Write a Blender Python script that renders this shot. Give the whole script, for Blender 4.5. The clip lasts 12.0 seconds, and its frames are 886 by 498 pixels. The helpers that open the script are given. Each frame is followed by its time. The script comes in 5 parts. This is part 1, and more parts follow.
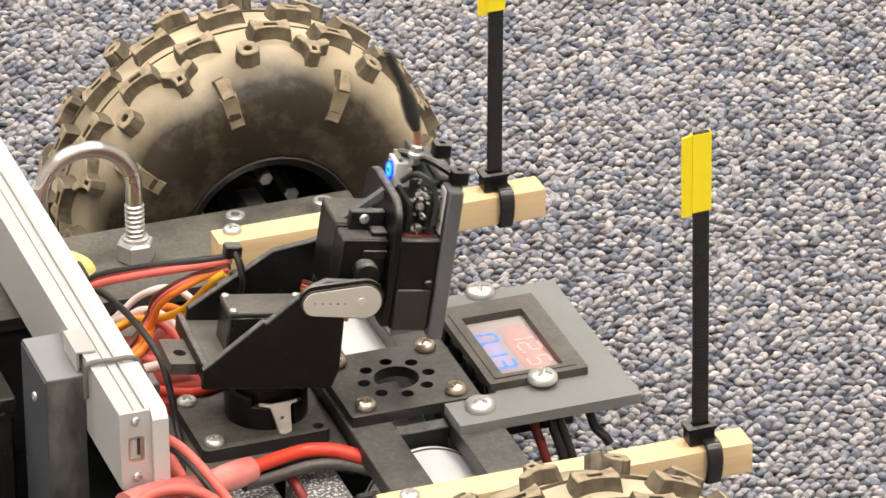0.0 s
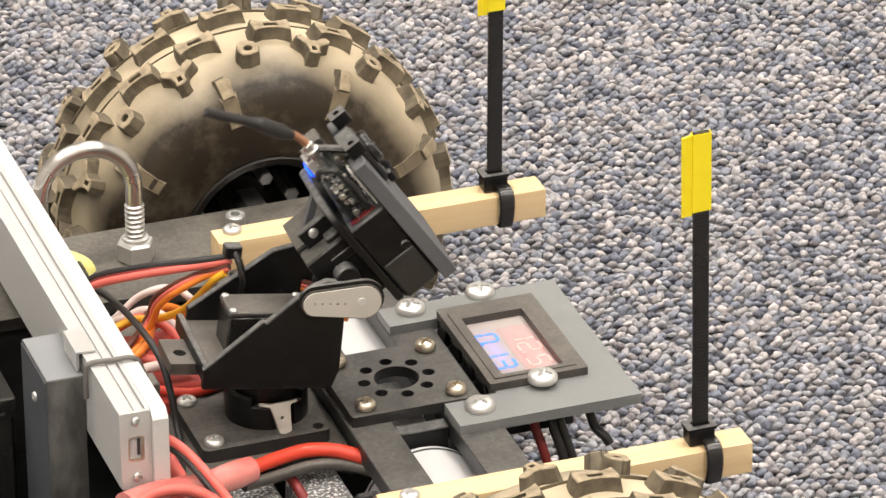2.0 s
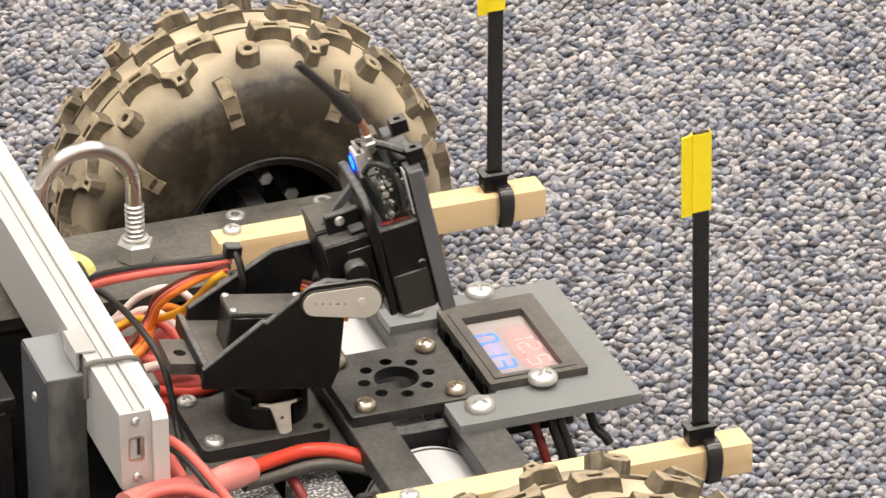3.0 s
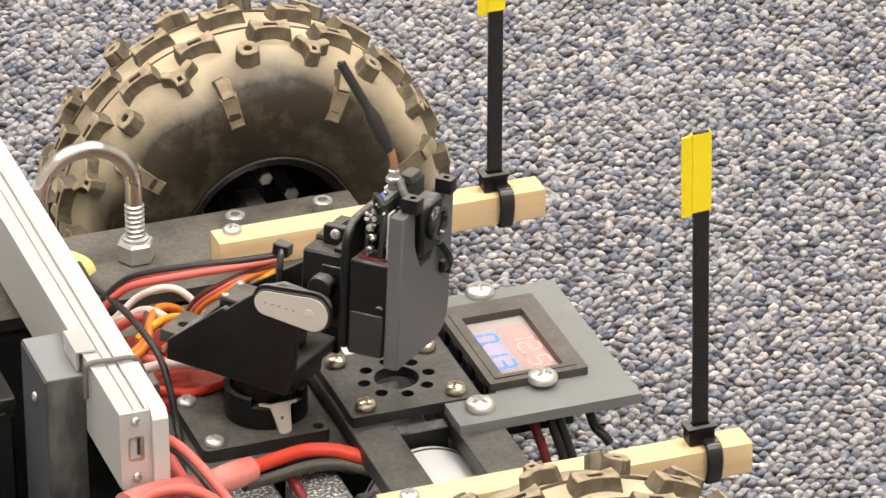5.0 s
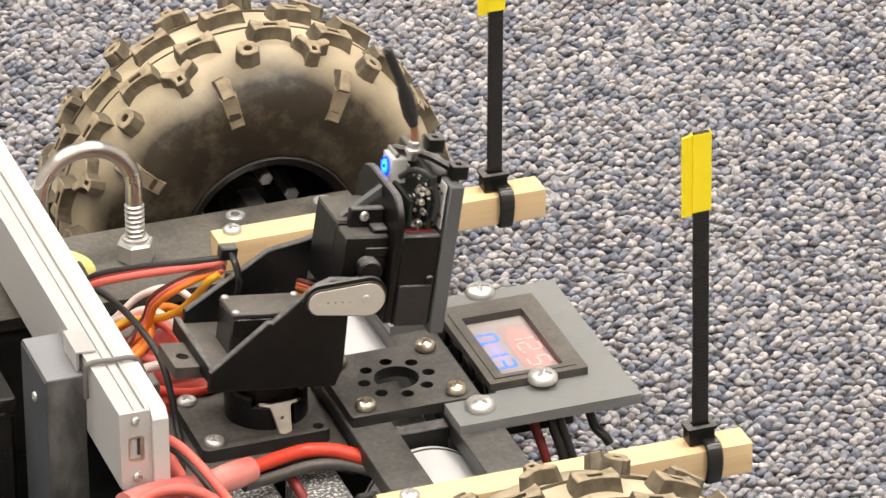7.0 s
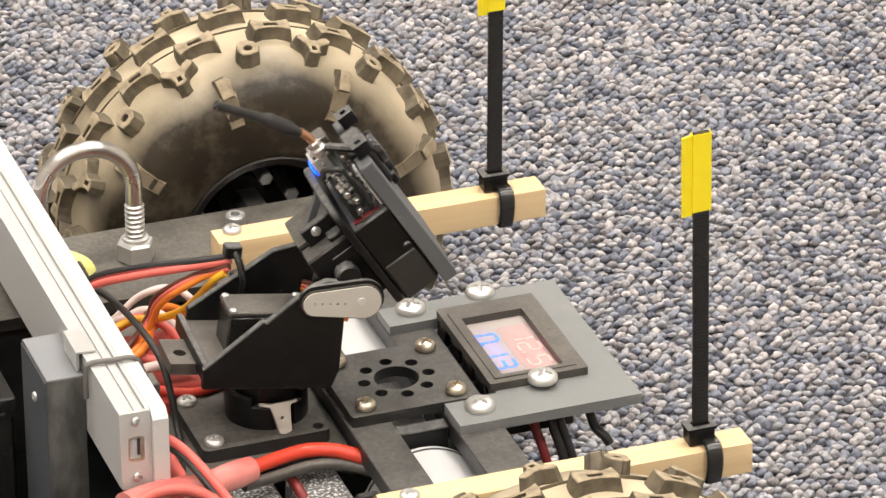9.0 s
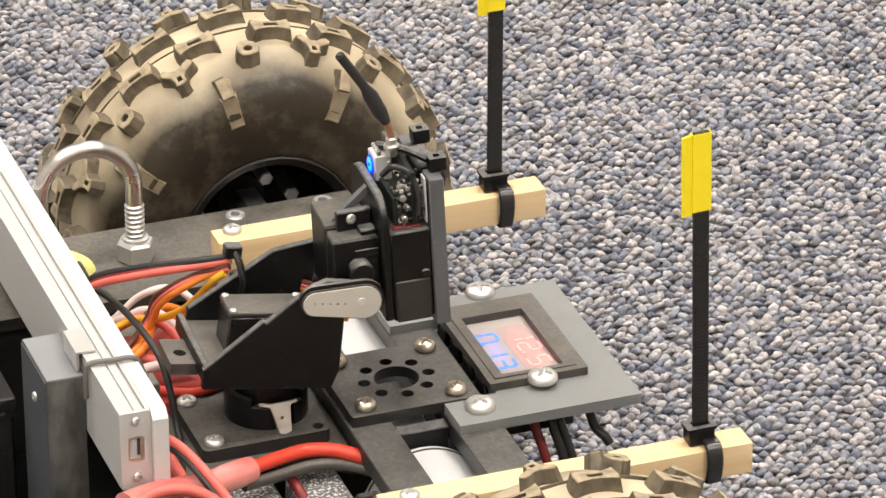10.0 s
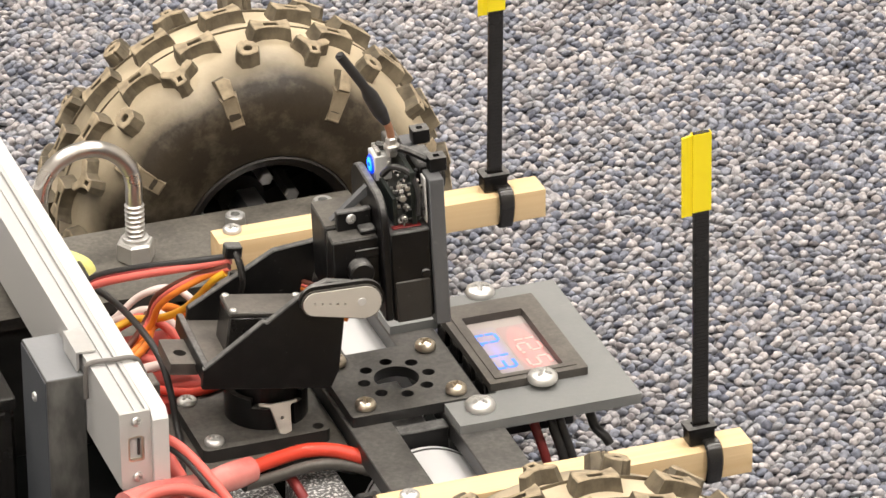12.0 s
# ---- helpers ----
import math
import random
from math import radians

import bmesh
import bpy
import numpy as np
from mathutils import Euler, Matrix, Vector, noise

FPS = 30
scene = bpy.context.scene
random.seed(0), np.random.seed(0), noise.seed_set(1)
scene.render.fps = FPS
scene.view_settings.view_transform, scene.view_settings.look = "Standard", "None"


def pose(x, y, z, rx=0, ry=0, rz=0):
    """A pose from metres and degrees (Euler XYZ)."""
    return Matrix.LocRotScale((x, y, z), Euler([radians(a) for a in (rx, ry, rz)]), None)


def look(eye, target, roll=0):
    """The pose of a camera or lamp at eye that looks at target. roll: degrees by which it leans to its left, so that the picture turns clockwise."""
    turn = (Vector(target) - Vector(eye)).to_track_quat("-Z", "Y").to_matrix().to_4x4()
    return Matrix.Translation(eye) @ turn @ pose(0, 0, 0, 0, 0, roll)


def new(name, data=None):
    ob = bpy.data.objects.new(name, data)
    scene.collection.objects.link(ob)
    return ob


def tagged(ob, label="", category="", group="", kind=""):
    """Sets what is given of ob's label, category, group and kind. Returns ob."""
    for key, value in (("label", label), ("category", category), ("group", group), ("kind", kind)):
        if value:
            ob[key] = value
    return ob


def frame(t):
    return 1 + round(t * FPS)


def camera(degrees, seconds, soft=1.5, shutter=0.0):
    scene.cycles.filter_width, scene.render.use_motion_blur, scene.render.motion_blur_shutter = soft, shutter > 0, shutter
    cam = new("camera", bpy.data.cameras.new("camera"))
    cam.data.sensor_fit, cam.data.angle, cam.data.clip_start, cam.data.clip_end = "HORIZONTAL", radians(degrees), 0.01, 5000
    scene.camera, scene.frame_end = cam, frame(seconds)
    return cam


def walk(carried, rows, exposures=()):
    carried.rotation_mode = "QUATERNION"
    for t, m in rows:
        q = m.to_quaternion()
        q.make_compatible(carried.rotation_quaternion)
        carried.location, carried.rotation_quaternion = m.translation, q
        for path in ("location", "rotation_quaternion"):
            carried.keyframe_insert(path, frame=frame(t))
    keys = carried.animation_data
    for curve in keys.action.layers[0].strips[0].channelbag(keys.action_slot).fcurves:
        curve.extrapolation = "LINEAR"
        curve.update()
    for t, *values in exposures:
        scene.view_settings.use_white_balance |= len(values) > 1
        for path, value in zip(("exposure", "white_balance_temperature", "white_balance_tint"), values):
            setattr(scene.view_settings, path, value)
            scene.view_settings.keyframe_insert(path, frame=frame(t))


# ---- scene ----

# ---- camera: a still telephoto view ----
cam = camera(9.6254, 12.0, shutter=0.4)
EYE = Vector((-0.4203, -1.2500, 0.7483))
VIEW = look(EYE, EYE + Vector((0.28961, 0.83256, -0.47219)), -0.45)
walk(cam, [(0.0, VIEW), (12.0, VIEW)], exposures=[(0.0, -0.08), (12.0, -0.08)])

# ---- light: a closed office room under ceiling panels ----
world = bpy.data.worlds.new("room_air")
scene.world = world
world.use_nodes = True
world.node_tree.nodes["Background"].inputs[0].default_value = (1.0, 0.95, 0.88, 1)
world.node_tree.nodes["Background"].inputs[1].default_value = 0.05
FLOOR = -0.089
CEIL = FLOOR + 2.6
PANELS = [(-1.0, -1.9), (1.0, -1.9), (-1.0, -0.2), (1.0, -0.2), (-1.0, 1.5), (1.0, 1.5)]
PANEL_WATTS = 30.0

MM = 0.001


# ---- materials ----
def rgba(c):
    return (c[0], c[1], c[2], 1.0)


def dust_and_sheen(t, co, colour, dust, dusty):
    """Fine dust and lint on the sides that face up; also paints the lamps' sheen there."""
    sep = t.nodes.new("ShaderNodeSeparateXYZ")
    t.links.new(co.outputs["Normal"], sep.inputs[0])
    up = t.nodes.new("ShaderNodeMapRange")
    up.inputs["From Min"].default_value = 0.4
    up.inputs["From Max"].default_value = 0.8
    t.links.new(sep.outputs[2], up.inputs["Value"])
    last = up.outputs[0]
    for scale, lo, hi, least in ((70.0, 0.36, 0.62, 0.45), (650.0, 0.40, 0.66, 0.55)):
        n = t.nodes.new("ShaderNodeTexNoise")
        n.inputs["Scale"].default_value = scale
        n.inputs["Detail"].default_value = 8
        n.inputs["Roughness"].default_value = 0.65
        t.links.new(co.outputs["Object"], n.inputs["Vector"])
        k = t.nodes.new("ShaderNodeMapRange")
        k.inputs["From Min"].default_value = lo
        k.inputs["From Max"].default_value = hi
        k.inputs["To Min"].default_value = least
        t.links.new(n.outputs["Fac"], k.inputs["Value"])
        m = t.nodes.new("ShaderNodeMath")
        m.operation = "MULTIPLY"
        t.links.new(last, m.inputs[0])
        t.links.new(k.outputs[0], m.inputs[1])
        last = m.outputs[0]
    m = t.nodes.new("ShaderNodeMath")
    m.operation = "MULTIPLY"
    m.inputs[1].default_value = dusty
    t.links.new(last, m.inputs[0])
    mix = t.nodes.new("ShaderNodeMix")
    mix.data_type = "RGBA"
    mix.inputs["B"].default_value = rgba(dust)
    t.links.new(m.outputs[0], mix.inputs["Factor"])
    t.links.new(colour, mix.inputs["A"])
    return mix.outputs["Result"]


def specks(t, co, colour, dust):
    """Scattered pale specks and scuffs, on every side."""
    n = t.nodes.new("ShaderNodeTexNoise")
    n.inputs["Scale"].default_value = 330.0
    n.inputs["Detail"].default_value = 9
    n.inputs["Roughness"].default_value = 0.72
    t.links.new(co.outputs["Object"], n.inputs["Vector"])
    k = t.nodes.new("ShaderNodeMapRange")
    k.inputs["From Min"].default_value = 0.64
    k.inputs["From Max"].default_value = 0.76
    k.inputs["To Max"].default_value = 0.6
    t.links.new(n.outputs["Fac"], k.inputs["Value"])
    mix = t.nodes.new("ShaderNodeMix")
    mix.data_type = "RGBA"
    mix.inputs["B"].default_value = rgba(dust)
    t.links.new(k.outputs[0], mix.inputs["Factor"])
    t.links.new(colour, mix.inputs["A"])
    return mix.outputs["Result"]


def mat(name, base, rough=0.5, metal=0.0, second=None, scale=60.0, amount=0.5, bump=0.0, fine=900.0,
        coat=0.0, spec=0.5, emit=None, power=0.0, stretch=(1, 1, 1), edge=(0.35, 0.72), dust=None, dusty=0.0):
    """A surface with two scales of noise in its colour, uneven gloss and fine relief; dust and painted sheen pale its
    upper sides.
    """
    m = bpy.data.materials.new(name)
    m.use_nodes = True
    t = m.node_tree
    b = t.nodes["Principled BSDF"]
    b.inputs["Metallic"].default_value = metal
    b.inputs["Coat Weight"].default_value = coat
    b.inputs["Specular IOR Level"].default_value = spec
    co = t.nodes.new("ShaderNodeTexCoord")
    mp = t.nodes.new("ShaderNodeMapping")
    mp.inputs["Scale"].default_value = stretch
    t.links.new(co.outputs["Object"], mp.inputs["Vector"])
    n1 = t.nodes.new("ShaderNodeTexNoise")
    n1.inputs["Scale"].default_value = scale
    n1.inputs["Detail"].default_value = 6
    n2 = t.nodes.new("ShaderNodeTexNoise")
    n2.inputs["Scale"].default_value = fine
    n2.inputs["Detail"].default_value = 3
    for n in (n1, n2):
        t.links.new(mp.outputs[0], n.inputs["Vector"])
    ramp = t.nodes.new("ShaderNodeValToRGB")
    ramp.color_ramp.elements[0].position = edge[0]
    ramp.color_ramp.elements[1].position = edge[1]
    t.links.new(n1.outputs["Fac"], ramp.inputs[0])
    mul = t.nodes.new("ShaderNodeMath")
    mul.operation = "MULTIPLY"
    mul.inputs[1].default_value = amount
    t.links.new(ramp.outputs[0], mul.inputs[0])
    add = t.nodes.new("ShaderNodeMath")
    add.operation = "MULTIPLY_ADD"
    add.inputs[1].default_value = 0.25 * amount
    t.links.new(n2.outputs["Fac"], add.inputs[0])
    t.links.new(mul.outputs[0], add.inputs[2])
    mix = t.nodes.new("ShaderNodeMix")
    mix.data_type = "RGBA"
    mix.inputs["A"].default_value = rgba(base)
    mix.inputs["B"].default_value = rgba(second or [min(1, c * 1.35 + 0.01) for c in base])
    t.links.new(add.outputs[0], mix.inputs["Factor"])
    colour = mix.outputs["Result"]
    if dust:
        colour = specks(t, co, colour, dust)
        colour = dust_and_sheen(t, co, colour, dust, dusty)
    t.links.new(colour, b.inputs["Base Color"])
    r = t.nodes.new("ShaderNodeMath")
    r.operation = "MULTIPLY_ADD"
    r.inputs[1].default_value = 0.18
    r.inputs[2].default_value = max(0.02, rough - 0.07)
    t.links.new(n1.outputs["Fac"], r.inputs[0])
    t.links.new(r.outputs[0], b.inputs["Roughness"])
    if bump:
        bp = t.nodes.new("ShaderNodeBump")
        bp.inputs["Strength"].default_value = bump
        bp.inputs["Distance"].default_value = 0.0003
        t.links.new(n2.outputs["Fac"], bp.inputs["Height"])
        t.links.new(bp.outputs[0], b.inputs["Normal"])
    if emit:
        b.inputs["Emission Color"].default_value = rgba(emit)
        b.inputs["Emission Strength"].default_value = power
    return m


def wood_material():
    m = mat("pale_pine", (0.76, 0.57, 0.33), 0.55, second=(0.62, 0.42, 0.20), scale=420, amount=0.5, bump=0.25, fine=900, stretch=(0.025, 1.0, 1.0))
    return m


def rubber_material():
    """Black rubber, with pale dry dust caked on the tread and worn thin towards the rim."""
    m = mat("dusty_rubber", (0.0215, 0.0165, 0.0112), 0.40, second=(0.060, 0.047, 0.031), scale=22, amount=0.8, bump=0.3, fine=700, spec=0.3)
    t = m.node_tree
    b = t.nodes["Principled BSDF"]
    old = b.inputs["Base Color"].links[0].from_socket
    co = t.nodes.new("ShaderNodeTexCoord")
    sep = t.nodes.new("ShaderNodeSeparateXYZ")
    t.links.new(co.outputs["Object"], sep.inputs[0])
    flat = t.nodes.new("ShaderNodeCombineXYZ")
    t.links.new(sep.outputs[0], flat.inputs[0])
    t.links.new(sep.outputs[2], flat.inputs[2])
    ln = t.nodes.new("ShaderNodeVectorMath")
    ln.operation = "LENGTH"
    t.links.new(flat.outputs[0], ln.inputs[0])
    nz = t.nodes.new("ShaderNodeTexNoise")
    nz.inputs["Scale"].default_value = 17
    nz.inputs["Detail"].default_value = 7
    t.links.new(co.outputs["Object"], nz.inputs["Vector"])
    off = t.nodes.new("ShaderNodeMath")
    off.operation = "MULTIPLY_ADD"
    off.inputs[1].default_value = 0.030
    t.links.new(nz.outputs["Fac"], off.inputs[0])
    t.links.new(ln.outputs["Value"], off.inputs[2])
    rng = t.nodes.new("ShaderNodeMapRange")
    rng.inputs["From Min"].default_value = 0.0655
    rng.inputs["From Max"].default_value = 0.0785
    t.links.new(off.outputs[0], rng.inputs["Value"])
    mix = t.nodes.new("ShaderNodeMix")
    mix.data_type = "RGBA"
    mix.inputs["B"].default_value = (0.61, 0.51, 0.355, 1)
    scuff = t.nodes.new("ShaderNodeTexNoise")
    scuff.inputs["Scale"].default_value = 75
    scuff.inputs["Detail"].default_value = 9
    scuff.inputs["Roughness"].default_value = 0.7
    t.links.new(co.outputs["Object"], scuff.inputs["Vector"])
    sr = t.nodes.new("ShaderNodeMapRange")
    sr.inputs["From Min"].default_value = 0.49
    sr.inputs["From Max"].default_value = 0.74
    sr.inputs["To Max"].default_value = 0.36
    t.links.new(scuff.outputs["Fac"], sr.inputs["Value"])
    sm = t.nodes.new("ShaderNodeMix")
    sm.data_type = "RGBA"
    sm.inputs["B"].default_value = (0.27, 0.23, 0.165, 1)
    t.links.new(sr.outputs[0], sm.inputs["Factor"])
    t.links.new(old, sm.inputs["A"])
    old = sm.outputs["Result"]
    t.links.new(rng.outputs[0], mix.inputs["Factor"])
    t.links.new(old, mix.inputs["A"])
    t.links.new(mix.outputs["Result"], b.inputs["Base Color"])
    return m


def carpet_material():
    """Loop-pile yarn: every loop takes one of the blended colours."""
    m = bpy.data.materials.new("carpet_yarn")
    m.use_nodes = True
    t = m.node_tree
    b = t.nodes["Principled BSDF"]
    b.inputs["Roughness"].default_value = 0.95
    b.inputs["Specular IOR Level"].default_value = 0.1
    g = t.nodes.new("ShaderNodeNewGeometry")
    ramp = t.nodes.new("ShaderNodeValToRGB")
    cr = ramp.color_ramp
    stops = [(0.0, (0.450, 0.422, 0.417)), (0.13, (0.396, 0.381, 0.389)), (0.36, (0.328, 0.329, 0.347)), (0.56, (0.257, 0.268, 0.307)),
             (0.74, (0.194, 0.207, 0.249)), (0.85, (0.281, 0.264, 0.269)), (0.94, (0.143, 0.150, 0.182))]
    cr.interpolation = "CONSTANT"
    cr.elements[0].color = rgba(stops[0][1])
    cr.elements[1].position = stops[1][0]
    cr.elements[1].color = rgba(stops[1][1])
    for p, c in stops[2:]:
        cr.elements.new(p).color = rgba(c)
    t.links.new(g.outputs["Random Per Island"], ramp.inputs[0])
    co = t.nodes.new("ShaderNodeTexCoord")
    n = t.nodes.new("ShaderNodeTexNoise")
    n.inputs["Scale"].default_value = 480
    n.inputs["Detail"].default_value = 4
    t.links.new(co.outputs["Object"], n.inputs["Vector"])
    mix = t.nodes.new("ShaderNodeMix")
    mix.data_type = "RGBA"
    mix.blend_type = "OVERLAY"
    mix.inputs["Factor"].default_value = 0.5
    t.links.new(ramp.outputs[0], mix.inputs["A"])
    yarn = t.nodes.new("ShaderNodeMapRange")
    yarn.inputs["From Min"].default_value = 0.32
    yarn.inputs["From Max"].default_value = 0.68
    yarn.inputs["To Min"].default_value = 0.2
    yarn.inputs["To Max"].default_value = 0.84
    t.links.new(n.outputs["Fac"], yarn.inputs["Value"])
    t.links.new(yarn.outputs[0], mix.inputs["B"])
    t.links.new(mix.outputs["Result"], b.inputs["Base Color"])
    bp = t.nodes.new("ShaderNodeBump")
    bp.inputs["Strength"].default_value = 0.5
    bp.inputs["Distance"].default_value = 0.0004
    n3 = t.nodes.new("ShaderNodeTexNoise")
    n3.inputs["Scale"].default_value = 1500
    t.links.new(co.outputs["Object"], n3.inputs["Vector"])
    t.links.new(n3.outputs["Fac"], bp.inputs["Height"])
    t.links.new(bp.outputs[0], b.inputs["Normal"])
    return m


# Black nylon's upward dust tone also stands in for lamps mirrored in it.
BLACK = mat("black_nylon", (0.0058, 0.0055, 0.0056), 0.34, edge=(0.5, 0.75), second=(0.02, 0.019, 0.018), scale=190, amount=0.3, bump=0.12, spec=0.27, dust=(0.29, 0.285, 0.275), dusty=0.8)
MATTE = mat("matte_black_plastic", (0.006, 0.007, 0.007), 0.75, second=(0.02, 0.021, 0.02), scale=40, amount=0.5, spec=0.08)
GLOSSY = mat("black_gloss_plastic", (0.011, 0.010, 0.0095), 0.19, second=(0.024, 0.022, 0.02), scale=60, amount=0.5)
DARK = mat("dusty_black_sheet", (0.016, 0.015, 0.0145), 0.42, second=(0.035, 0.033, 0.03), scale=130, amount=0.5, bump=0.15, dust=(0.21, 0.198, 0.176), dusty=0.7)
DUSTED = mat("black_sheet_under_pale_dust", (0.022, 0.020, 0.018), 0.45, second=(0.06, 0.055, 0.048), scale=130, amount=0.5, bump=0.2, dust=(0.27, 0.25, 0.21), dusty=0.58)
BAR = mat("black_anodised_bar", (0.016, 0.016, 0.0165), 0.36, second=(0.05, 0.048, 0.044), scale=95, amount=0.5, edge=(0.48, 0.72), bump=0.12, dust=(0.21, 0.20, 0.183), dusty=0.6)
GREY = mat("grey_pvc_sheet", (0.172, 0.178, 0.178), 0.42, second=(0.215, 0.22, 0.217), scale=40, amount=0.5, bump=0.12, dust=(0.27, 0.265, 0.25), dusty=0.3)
LIGHTGREY = mat("block_top_grey", (0.205, 0.21, 0.22), 0.5, second=(0.25, 0.255, 0.262), scale=60, amount=0.5, bump=0.15)
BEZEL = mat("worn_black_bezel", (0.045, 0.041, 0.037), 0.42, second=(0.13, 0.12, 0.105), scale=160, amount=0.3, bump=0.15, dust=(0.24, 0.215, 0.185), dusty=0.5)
SAWN = mat("sawn_grey_plastic", (0.05, 0.049, 0.047), 0.6, edge=(0.40, 0.66), second=(0.20, 0.195, 0.18), scale=170, amount=0.6, bump=0.5, fine=350, stretch=(1.0, 1.0, 0.45))
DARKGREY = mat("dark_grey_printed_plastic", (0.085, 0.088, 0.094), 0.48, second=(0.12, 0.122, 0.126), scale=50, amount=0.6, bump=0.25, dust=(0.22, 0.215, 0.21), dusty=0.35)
SLATE = mat("block_side_grey", (0.068, 0.074, 0.086), 0.42, second=(0.098, 0.104, 0.116), scale=60, amount=0.6, bump=0.15)
WOOD = wood_material()
RUBBER = rubber_material()
SIDERUB = mat("bare_block_rubber", (0.065, 0.054, 0.038), 0.6, second=(0.23, 0.19, 0.13), scale=170, amount=0.7, bump=0.3, spec=0.3)
LUG = mat("thinly_dusted_rubber", (0.14, 0.113, 0.076), 0.6, second=(0.30, 0.245, 0.165), scale=120, amount=0.8, bump=0.3, spec=0.3)
RIMBLACK = mat("brownish_black_rim", (0.014, 0.011, 0.0088), 0.4, second=(0.03, 0.025, 0.02), scale=90, amount=0.6)
DUSTY = mat("dust_caked_rubber", (0.42, 0.34, 0.23), 0.8, second=(0.10, 0.085, 0.06), scale=260, amount=0.75, bump=0.3, fine=900, spec=0.25)
CARPET = carpet_material()
WHITE = mat("white_plastic", (0.60, 0.595, 0.58), 0.4, second=(0.56, 0.55, 0.53), scale=50, amount=0.4)
ALU = mat("pale_anodised_aluminium", (0.465, 0.462, 0.455), 0.36, metal=0.0, second=(0.50, 0.496, 0.486), scale=40, amount=0.4, stretch=(1, 0.1, 1))
ALUDULL = mat("dull_grey_aluminium", (0.55, 0.54, 0.52), 0.45, metal=0.15, second=(0.48, 0.47, 0.45), scale=40, amount=0.5)
HORN = mat("off_white_nylon", (0.50, 0.47, 0.42), 0.5, second=(0.46, 0.43, 0.38), scale=90, amount=0.6)
MOTOR = mat("white_motor_can", (0.72, 0.72, 0.72), 0.3, metal=0.25, second=(0.62, 0.62, 0.62), scale=30, amount=0.4)
STEEL = mat("zinc_plated_steel", (0.70, 0.695, 0.68), 0.43, metal=0.9, second=(0.55, 0.535, 0.51), scale=150, amount=0.5)
NICKEL = mat("warm_nickel_screw", (0.70, 0.63, 0.52), 0.30, metal=1.0, second=(0.45, 0.39, 0.3), scale=150, amount=0.6)
SOCKET = mat("grey_socket_screw", (0.60, 0.60, 0.59), 0.4, metal=0.85, second=(0.3, 0.3, 0.29), scale=150, amount=0.5)
CHROME = mat("chromed_rod", (0.66, 0.63, 0.60), 0.27, metal=1.0, second=(0.5, 0.46, 0.42), scale=70, amount=0.5)
RED = mat("red_wire_sheath", (0.70, 0.06, 0.03), 0.36, second=(0.6, 0.04, 0.02), amount=0.4)
PINKRED = mat("faded_red_wire", (0.72, 0.16, 0.13), 0.42, second=(0.6, 0.09, 0.07), amount=0.4)
SHRINK = mat("translucent_red_shrink", (0.64, 0.13, 0.115), 0.2, second=(0.74, 0.33, 0.29), scale=60, amount=0.8, coat=0.5)
WBLACK = mat("black_wire_sheath", (0.018, 0.017, 0.017), 0.42, second=(0.035, 0.033, 0.03), amount=0.4)
WBROWN = mat("brown_wire_sheath", (0.11, 0.028, 0.015), 0.42, second=(0.16, 0.04, 0.02), amount=0.4)
MAROON = mat("dark_red_wire_sheath", (0.20, 0.02, 0.02), 0.4, second=(0.26, 0.03, 0.025), amount=0.4)
ORANGE = mat("orange_wire_sheath", (0.78, 0.22, 0.02), 0.4, second=(0.65, 0.15, 0.02), amount=0.4)
YELLOWW = mat("yellow_wire_sheath", (0.80, 0.42, 0.02), 0.4, second=(0.72, 0.33, 0.02), amount=0.4)
WWHITE = mat("pinkish_white_wire", (0.70, 0.58, 0.54), 0.42, second=(0.6, 0.45, 0.4), amount=0.5)
TAPE = mat("yellow_vinyl_tape", (0.98, 0.80, 0.012), 0.4, second=(0.93, 0.72, 0.012), scale=50, amount=0.5)
YPLUG = mat("pale_yellow_plug", (0.74, 0.72, 0.25), 0.45, second=(0.66, 0.64, 0.2), amount=0.4)
COPPER = mat("bare_copper", (0.72, 0.40, 0.25), 0.35, metal=1.0, second=(0.6, 0.3, 0.18), amount=0.5)
PCB = mat("dark_circuit_board", (0.009, 0.0125, 0.011), 0.35, second=(0.02, 0.027, 0.022), scale=250, amount=0.7)
CHIP = mat("chip_black", (0.015, 0.015, 0.016), 0.35, second=(0.05, 0.05, 0.05), scale=200, amount=0.5)
SOLDER = mat("solder", (0.75, 0.73, 0.7), 0.3, metal=1.0, second=(0.5, 0.48, 0.45), scale=400, amount=0.6)
FOAM = mat("speckled_black_foam", (0.035, 0.034, 0.034), 0.4, edge=(0.50, 0.60), second=(0.8, 0.79, 0.77), scale=1000, amount=0.9, bump=0.9, fine=1500)
GLASS = mat("smoked_display_window", (0.40, 0.355, 0.335), 0.16, second=(0.45, 0.40, 0.375), scale=60, amount=0.4)
LEDRED = mat("red_display_segment", (0.8, 0.2, 0.18), 0.4, emit=(1.0, 0.36, 0.33), power=1.0)
LEDBLUE = mat("blue_display_segment", (0.05, 0.15, 0.8), 0.4, emit=(0.02, 0.20, 1.0), power=1.1)
